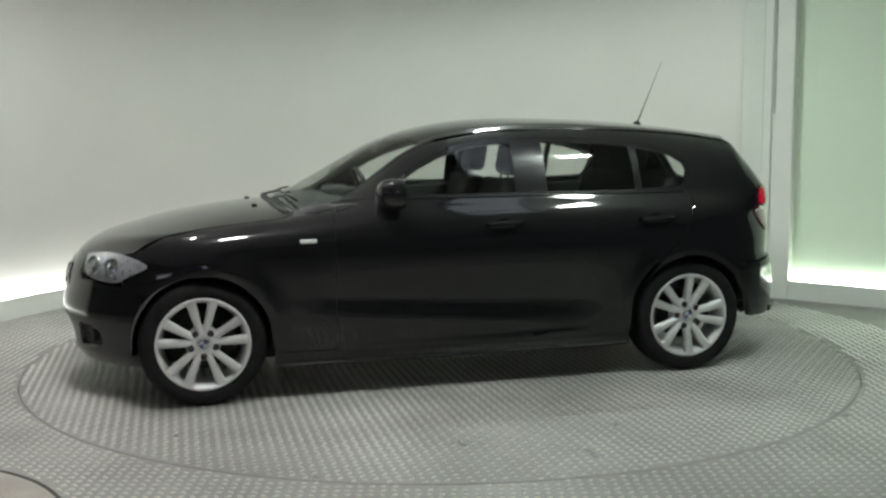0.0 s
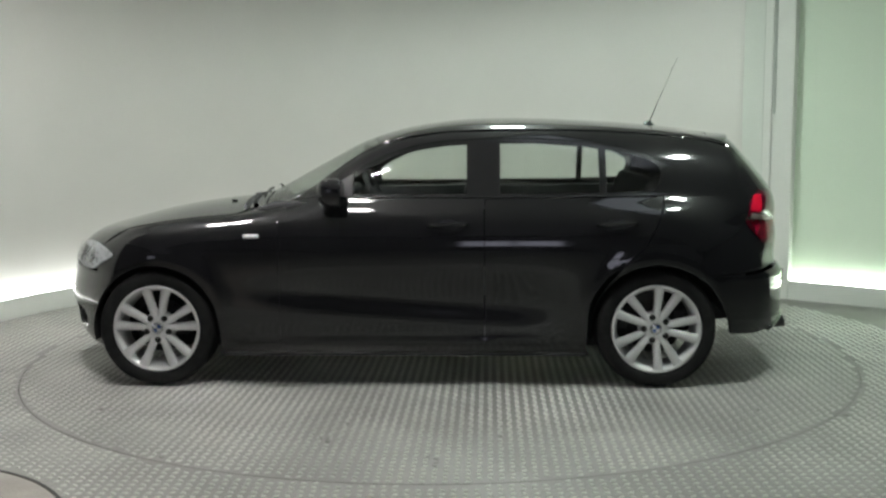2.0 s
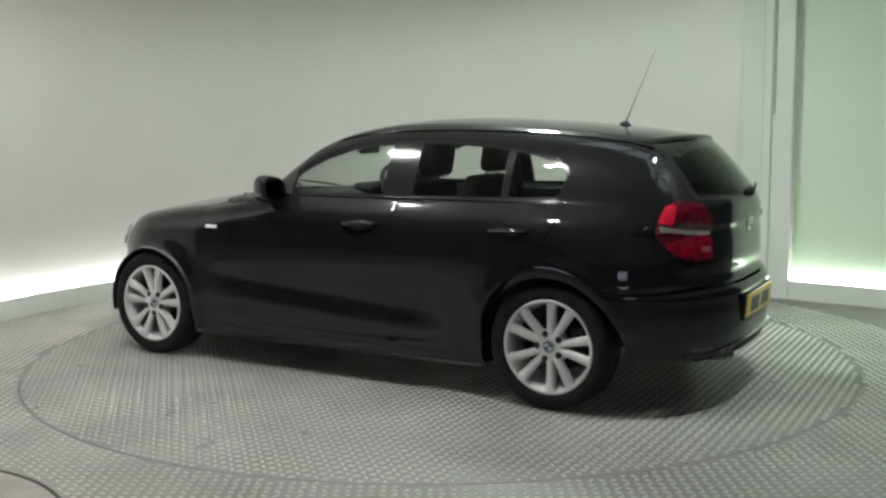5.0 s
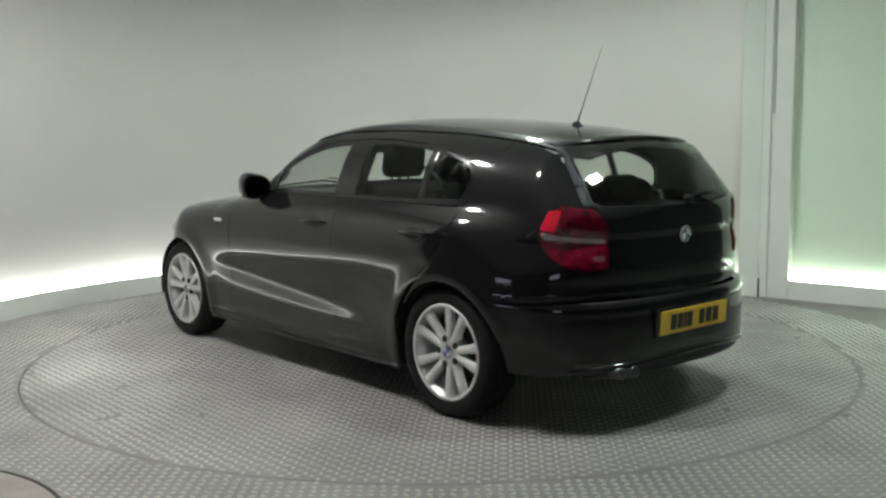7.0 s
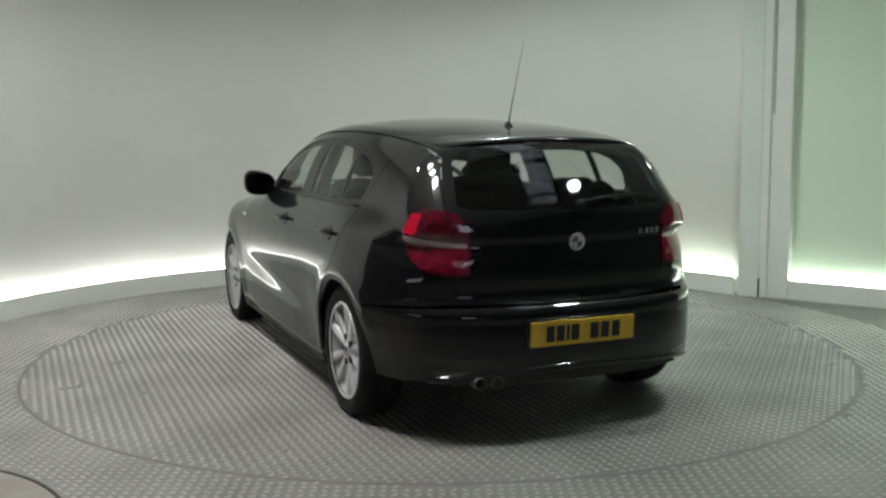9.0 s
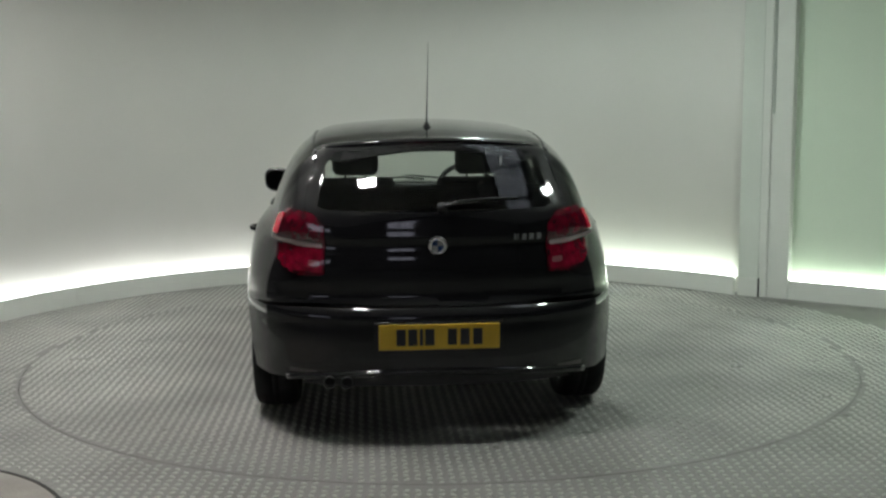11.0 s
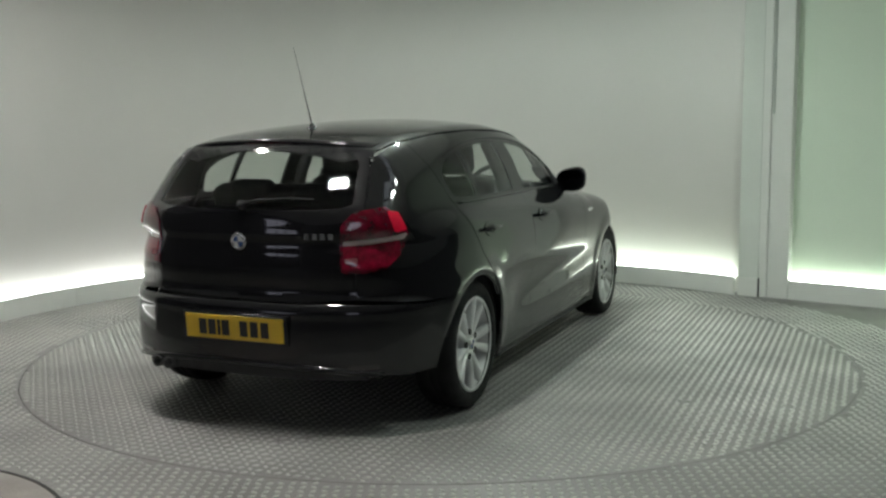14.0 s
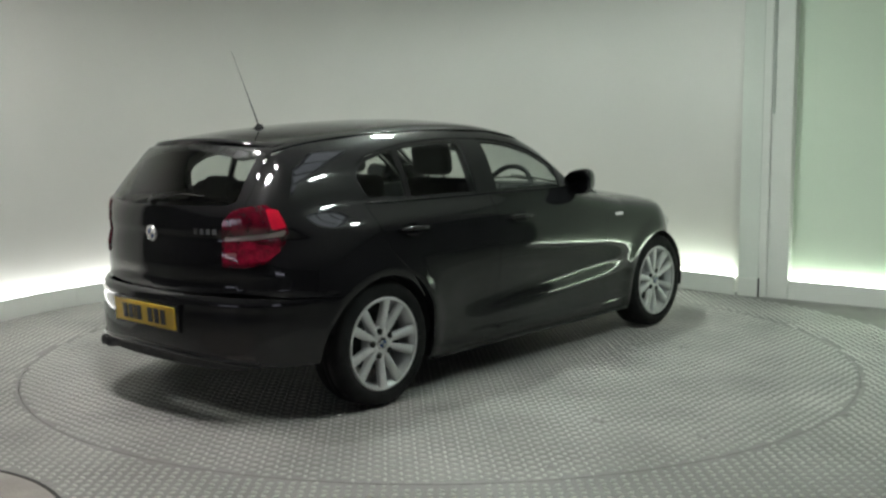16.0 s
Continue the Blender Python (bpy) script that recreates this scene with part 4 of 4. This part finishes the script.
# aerial
base = lathe([(0.001, 0.030), (0.010, 0.028), (0.018, 0.012), (0.028, 0.0), (0.028, -0.02)], 20, "z")
for v in base.verts:
    v.co.x *= 1.7
bmesh.ops.translate(base, vec=(-1.40, 0, 1.374), verts=base.verts)
aerial = part("aerial", base, BLACK_TRIM, car, "black roof aerial on a small foot")
part("rod", tube([(-1.405, 0, 1.395), (-1.432, 0, 1.46), (-1.48, 0, 1.575), (-1.565, 0, 1.775)], 0.0042, 8, 0.0008), BLACK_TRIM, aerial, "thin leaning rod")

# screen wipers and scuttle
sc = TOP.place([(x, y) for x, y in ((0.90, -0.60), (0.935, -0.35), (0.955, 0.0), (0.935, 0.35), (0.90, 0.60))])
part("scuttle", tube([Vector(p) + Vector((-0.02, 0, -0.004)) for p in sc], 0.022, 10), PLASTIC, car, "black plastic scuttle")
for y0, y1 in ((-0.12, 0.48), (-0.58, 0.02)):
    w = TOP.place([(0.90, y0), (0.845, y0 + 0.15), (0.83, (y0 + y1) / 2 + 0.1), (0.80, y1)])
    part("wiper", tube([Vector(p) + Vector((0.005, 0, 0.02)) for p in w], 0.008, 8, 0.005), BLACK_TRIM, car, "black screen wiper")
for y in (-0.3, 0.3):
    w = Vector(TOP.place([(1.02, y)])[0])
    part("washer_jet", box(0.03, 0.02, 0.012, w + Vector((0, 0, 0.004)), 0.004), BLACK_TRIM, car)

# floor pan, arch liners
pan = [(1.70, 0.20), (1.72, 0.62), (1.0, 0.80), (0.80, 0.90), (0.74, 0.50), (-1.15, 0.42), (-1.3, 0.60), (-1.84, 0.62), (-1.90, 0.34), (-1.62, 0.31), (-1.42, 0.17), (1.4, 0.17)]
part("floor_pan", prism(pan, -0.57, 0.57), CABIN, car, "dark underside and floor", False)
part("floor_pan", box(1.9, 1.62, 0.10, (0.0, 0, 0.23)), CABIN, car, smooth=False)


def liner(fix, cx, sweep=204):
    bm = bmesh.new()
    prev = None
    for k in range(25):
        a = radians(-12 + sweep * k / 24)
        ring = [bm.verts.new((cx + r * math.cos(a), y, 0.32 + r * math.sin(a))) for r, y in ((0.342, 0.845), (0.36, 0.60), (0.20, 0.58))]
        if prev:
            for i in range(2):
                bm.faces.new((prev[i], ring[i], ring[i + 1], prev[i + 1]))
        prev = ring
    part("arch_liner", fix(bm), PLASTIC, car, "dark wheel arch liner")


for cx in (1.33, -1.33):
    twice(lambda fix: liner(fix, cx, 204 if cx > 0 else 176))

# cabin: doors' inner sides, roof lining, dashboard, seats, steering wheel
for lo, hi in ((DOOR_F - 0.02, DOOR_B + 0.02), (DOOR_B - 0.02, -1.33)):
    twice(lambda fix: part("door_lining", fix(prism([(lo, 0.30), (lo, 0.985), (hi, 0.995), (hi, 0.30)], 0.70, 0.745, 0.01)), CABIN, car, "dark door lining"))
twice(lambda fix: part("centre_pillar", fix(tube([(-0.425, 0.70, 0.95), (-0.43, 0.65, 1.12), (-0.435, 0.57, 1.29)], 0.035, 8)), CABIN, car, "dark centre pillar"))
dash = [(0.86, 0.55), (0.86, 0.93), (0.72, 0.985), (0.48, 0.975), (0.40, 0.93), (0.38, 0.80), (0.50, 0.60)]
part("dashboard", prism(dash, -0.70, 0.70, 0.02), CABIN, car, "dark dashboard")
part("instrument_hood", box(0.16, 0.34, 0.06, (0.46, -0.36, 0.99), 0.025), CABIN, car)
part("parcel_shelf", box(0.46, 1.12, 0.03, (-1.72, 0, 0.965), 0.01), CABIN, car, "dark parcel shelf")
part("boot_lining", box(0.5, 1.16, 0.32, (-1.72, 0, 0.79), 0.02), CABIN, car)


def cushion(sx, sy, sz, at, ry=0.0, puff=0.045):
    return box(sx, sy, sz, at, puff, 4, Euler((0, radians(ry), 0)).to_matrix().to_4x4())


def seat(y):
    s = part("front_seat", cushion(0.50, 0.50, 0.16, (-0.02, y, 0.56), -6), SEAT, car, "dark cloth front seat with a headrest")
    part("backrest", cushion(0.13, 0.47, 0.56, (-0.32, y, 0.81), -16), SEAT, s)
    part("headrest", cushion(0.10, 0.27, 0.19, (-0.435, y, 1.195), -10), SEAT, s, "padded headrest")
    for d in (-0.06, 0.06):
        part("headrest_post", tube([(-0.385, y + d, 1.05), (-0.43, y + d, 1.18)], 0.007, 8), CHROME, s)


for y in (0.36, -0.36):
    seat(y)
bench = part("rear_seat", cushion(0.46, 1.28, 0.17, (-0.95, 0, 0.56), -5), SEAT, car, "dark cloth rear bench with headrests")
part("backrest", cushion(0.13, 1.26, 0.60, (-1.27, 0, 0.80), -20), SEAT, bench)
for y in (0.37, 0.0, -0.37):
    part("headrest", cushion(0.09, 0.24, 0.13 if y else 0.09, (-1.385, y, 1.05 if y else 1.04), -14, 0.035), SEAT, bench, "low padded headrest")
wheel_bm = bmesh.new()
ringp = [Vector((0.0, 0.185 * math.cos(2 * PI * k / 36), 0.185 * math.sin(2 * PI * k / 36))) for k in range(37)]
add(wheel_bm, tube(ringp, 0.016, 8))
for a in (0, 180, 270):
    add(wheel_bm, tube([(0.01, 0, 0), (0.0, 0.18 * math.cos(radians(a)), 0.18 * math.sin(radians(a)))], 0.02, 8))
add(wheel_bm, box(0.05, 0.15, 0.12, (0.01, 0, 0), 0.03, 3))
bmesh.ops.transform(wheel_bm, matrix=Matrix.Translation((0.27, -0.36, 0.955)) @ Euler((0, radians(24), 0)).to_matrix().to_4x4(), verts=wheel_bm.verts)
part("steering_wheel", wheel_bm, CABIN, car, "dark three-spoke steering wheel")
part("rear_view_mirror", box(0.03, 0.22, 0.065, (0.27, 0, 1.25), 0.015), BLACK_TRIM, car, "black rear-view mirror")


# ---- wheels ----
def spoke_mesh():
    bm = bmesh.new()
    rows = []
    for r, w, y, h in ((0.040, 0.028, 0.074, 0.050), (0.070, 0.0330, 0.080, 0.044), (0.12, 0.0385, 0.086, 0.036), (0.17, 0.0440, 0.090, 0.030), (0.205, 0.0490, 0.092, 0.026), (0.222, 0.056, 0.090, 0.024)):
        # flat top with a soft crown, bevelled flanks
        rows.append([bm.verts.new((x, yy, r)) for x, yy in ((-w / 2, y - h), (-w / 2, y - 0.008), (-w / 2 + 0.006, y - 0.001), (0, y + 0.001), (w / 2 - 0.006, y - 0.001), (w / 2, y - 0.008), (w / 2, y - h))])
    for a, b in zip(rows, rows[1:]):
        for k in range(6):
            bm.faces.new((a[k], a[k + 1], b[k + 1], b[k]))
    bmesh.ops.recalc_face_normals(bm, faces=bm.faces)
    if sum(f.normal.y for f in bm.faces) < 0:
        bmesh.ops.reverse_faces(bm, faces=bm.faces)
    return bm


def make_wheel(phase):
    """A wheel at its hub: the outer face looks to +y; a spoke pair points up at phase 0."""
    rim = lathe([(0.218, 0.096), (0.226, 0.101), (0.233, 0.100), (0.236, 0.094), (0.232, 0.086), (0.215, 0.078), (0.200, 0.03), (0.196, -0.04), (0.215, -0.085), (0.23, -0.09)], 72)
    w = part("wheel", rim, ALLOY, car, "silver ten-spoke alloy wheel with black tyre")
    tyre = lathe([(0.222, -0.088), (0.232, -0.098), (0.268, -0.106), (0.295, -0.102), (0.309, -0.088), (0.3155, -0.06), (0.3165, -0.02), (0.3135, -0.018), (0.3135, -0.012), (0.317, -0.010),
                  (0.317, 0.010), (0.3135, 0.012), (0.3135, 0.018), (0.3165, 0.02), (0.3155, 0.06), (0.309, 0.088), (0.295, 0.102), (0.268, 0.106), (0.244, 0.101), (0.234, 0.094), (0.228, 0.085)], 80)
    part("tyre", tyre, RUBBER, w, "black road tyre")
    data = None
    for k in range(5):
        for off in (-14.2, 14.2):
            a = phase + 72 * k + off
            if data is None:
                sp = part("spoke", spoke_mesh(), ALLOY, w)
                data = sp.data
            else:
                sp = new("spoke", data)
                sp.parent = w
            sp.matrix_basis = pose(0, 0, 0, 0, a, 0)
    hub = lathe([(0.001, 0.070), (0.028, 0.071), (0.034, 0.080), (0.058, 0.079), (0.078, 0.074), (0.088, 0.060), (0.088, 0.02)], 40)
    part("hub", hub, ALLOY, w)
    cap = part("centre_cap", lathe([(0.001, 0.086), (0.027, 0.086), (0.033, 0.083), (0.034, 0.07)], 32), CHROME, w, "round silver centre cap")
    for k in range(4):
        bm = sector(0.021, 90 * k, 90 * k + 90, 0.0, 0.002)
        bmesh.ops.transform(bm, matrix=Matrix.Translation((0, 0.0885, 0)) @ Euler((radians(90), 0, 0)).to_matrix().to_4x4(), verts=bm.verts)
        part("quarter", bm, (WHITE, BLUE)[k % 2], w, smooth=False)
    for k in range(5):
        a = radians(phase + 36 + 72 * k)
        bolt = lathe([(0.001, 0.084), (0.008, 0.084), (0.009, 0.079), (0.0150, 0.080), (0.0165, 0.083), (0.0165, 0.06)], 14)
        bmesh.ops.translate(bolt, vec=(0.063 * math.sin(a), 0, 0.063 * math.cos(a)), verts=bolt.verts)
        # near-black colour stands in for the shade in the bolt recess
        part("bolt", bolt, GAP, w)
    part("brake_disc", lathe([(0.001, 0.01), (0.07, 0.01), (0.075, 0.0), (0.142, 0.0), (0.142, -0.02), (0.001, -0.02)], 48), BRAKE, w, "grey brake disc")
    part("caliper", box(0.07, 0.06, 0.14, (-0.125, 0.012, 0.03), 0.012), BRAKE, w)
    return w


WHEEL_Z = 0.316
make_wheel(0.0).matrix_basis = pose(1.33, 0.748, WHEEL_Z)
make_wheel(-90.0).matrix_basis = pose(-1.33, 0.752, WHEEL_Z)
make_wheel(20.0).matrix_basis = pose(1.33, -0.748, WHEEL_Z, 0, 0, 180)
make_wheel(50.0).matrix_basis = pose(-1.33, -0.752, WHEEL_Z, 0, 0, 180)


# ---- motion of the platform and the car ----
def motions():
    rows, car_rows = [], []
    for t, a in TURN:
        c, s = math.cos(radians(a)), math.sin(radians(a))
        rows.append((t, pose(0, 0, 0, 0, 0, a)))
        car_rows.append((t, pose(c * CAR_OFF[0] - s * CAR_OFF[1], s * CAR_OFF[0] + c * CAR_OFF[1], 0.0025, 0, 0, a)))
    walk(table, rows)
    walk(car, car_rows)


motions()
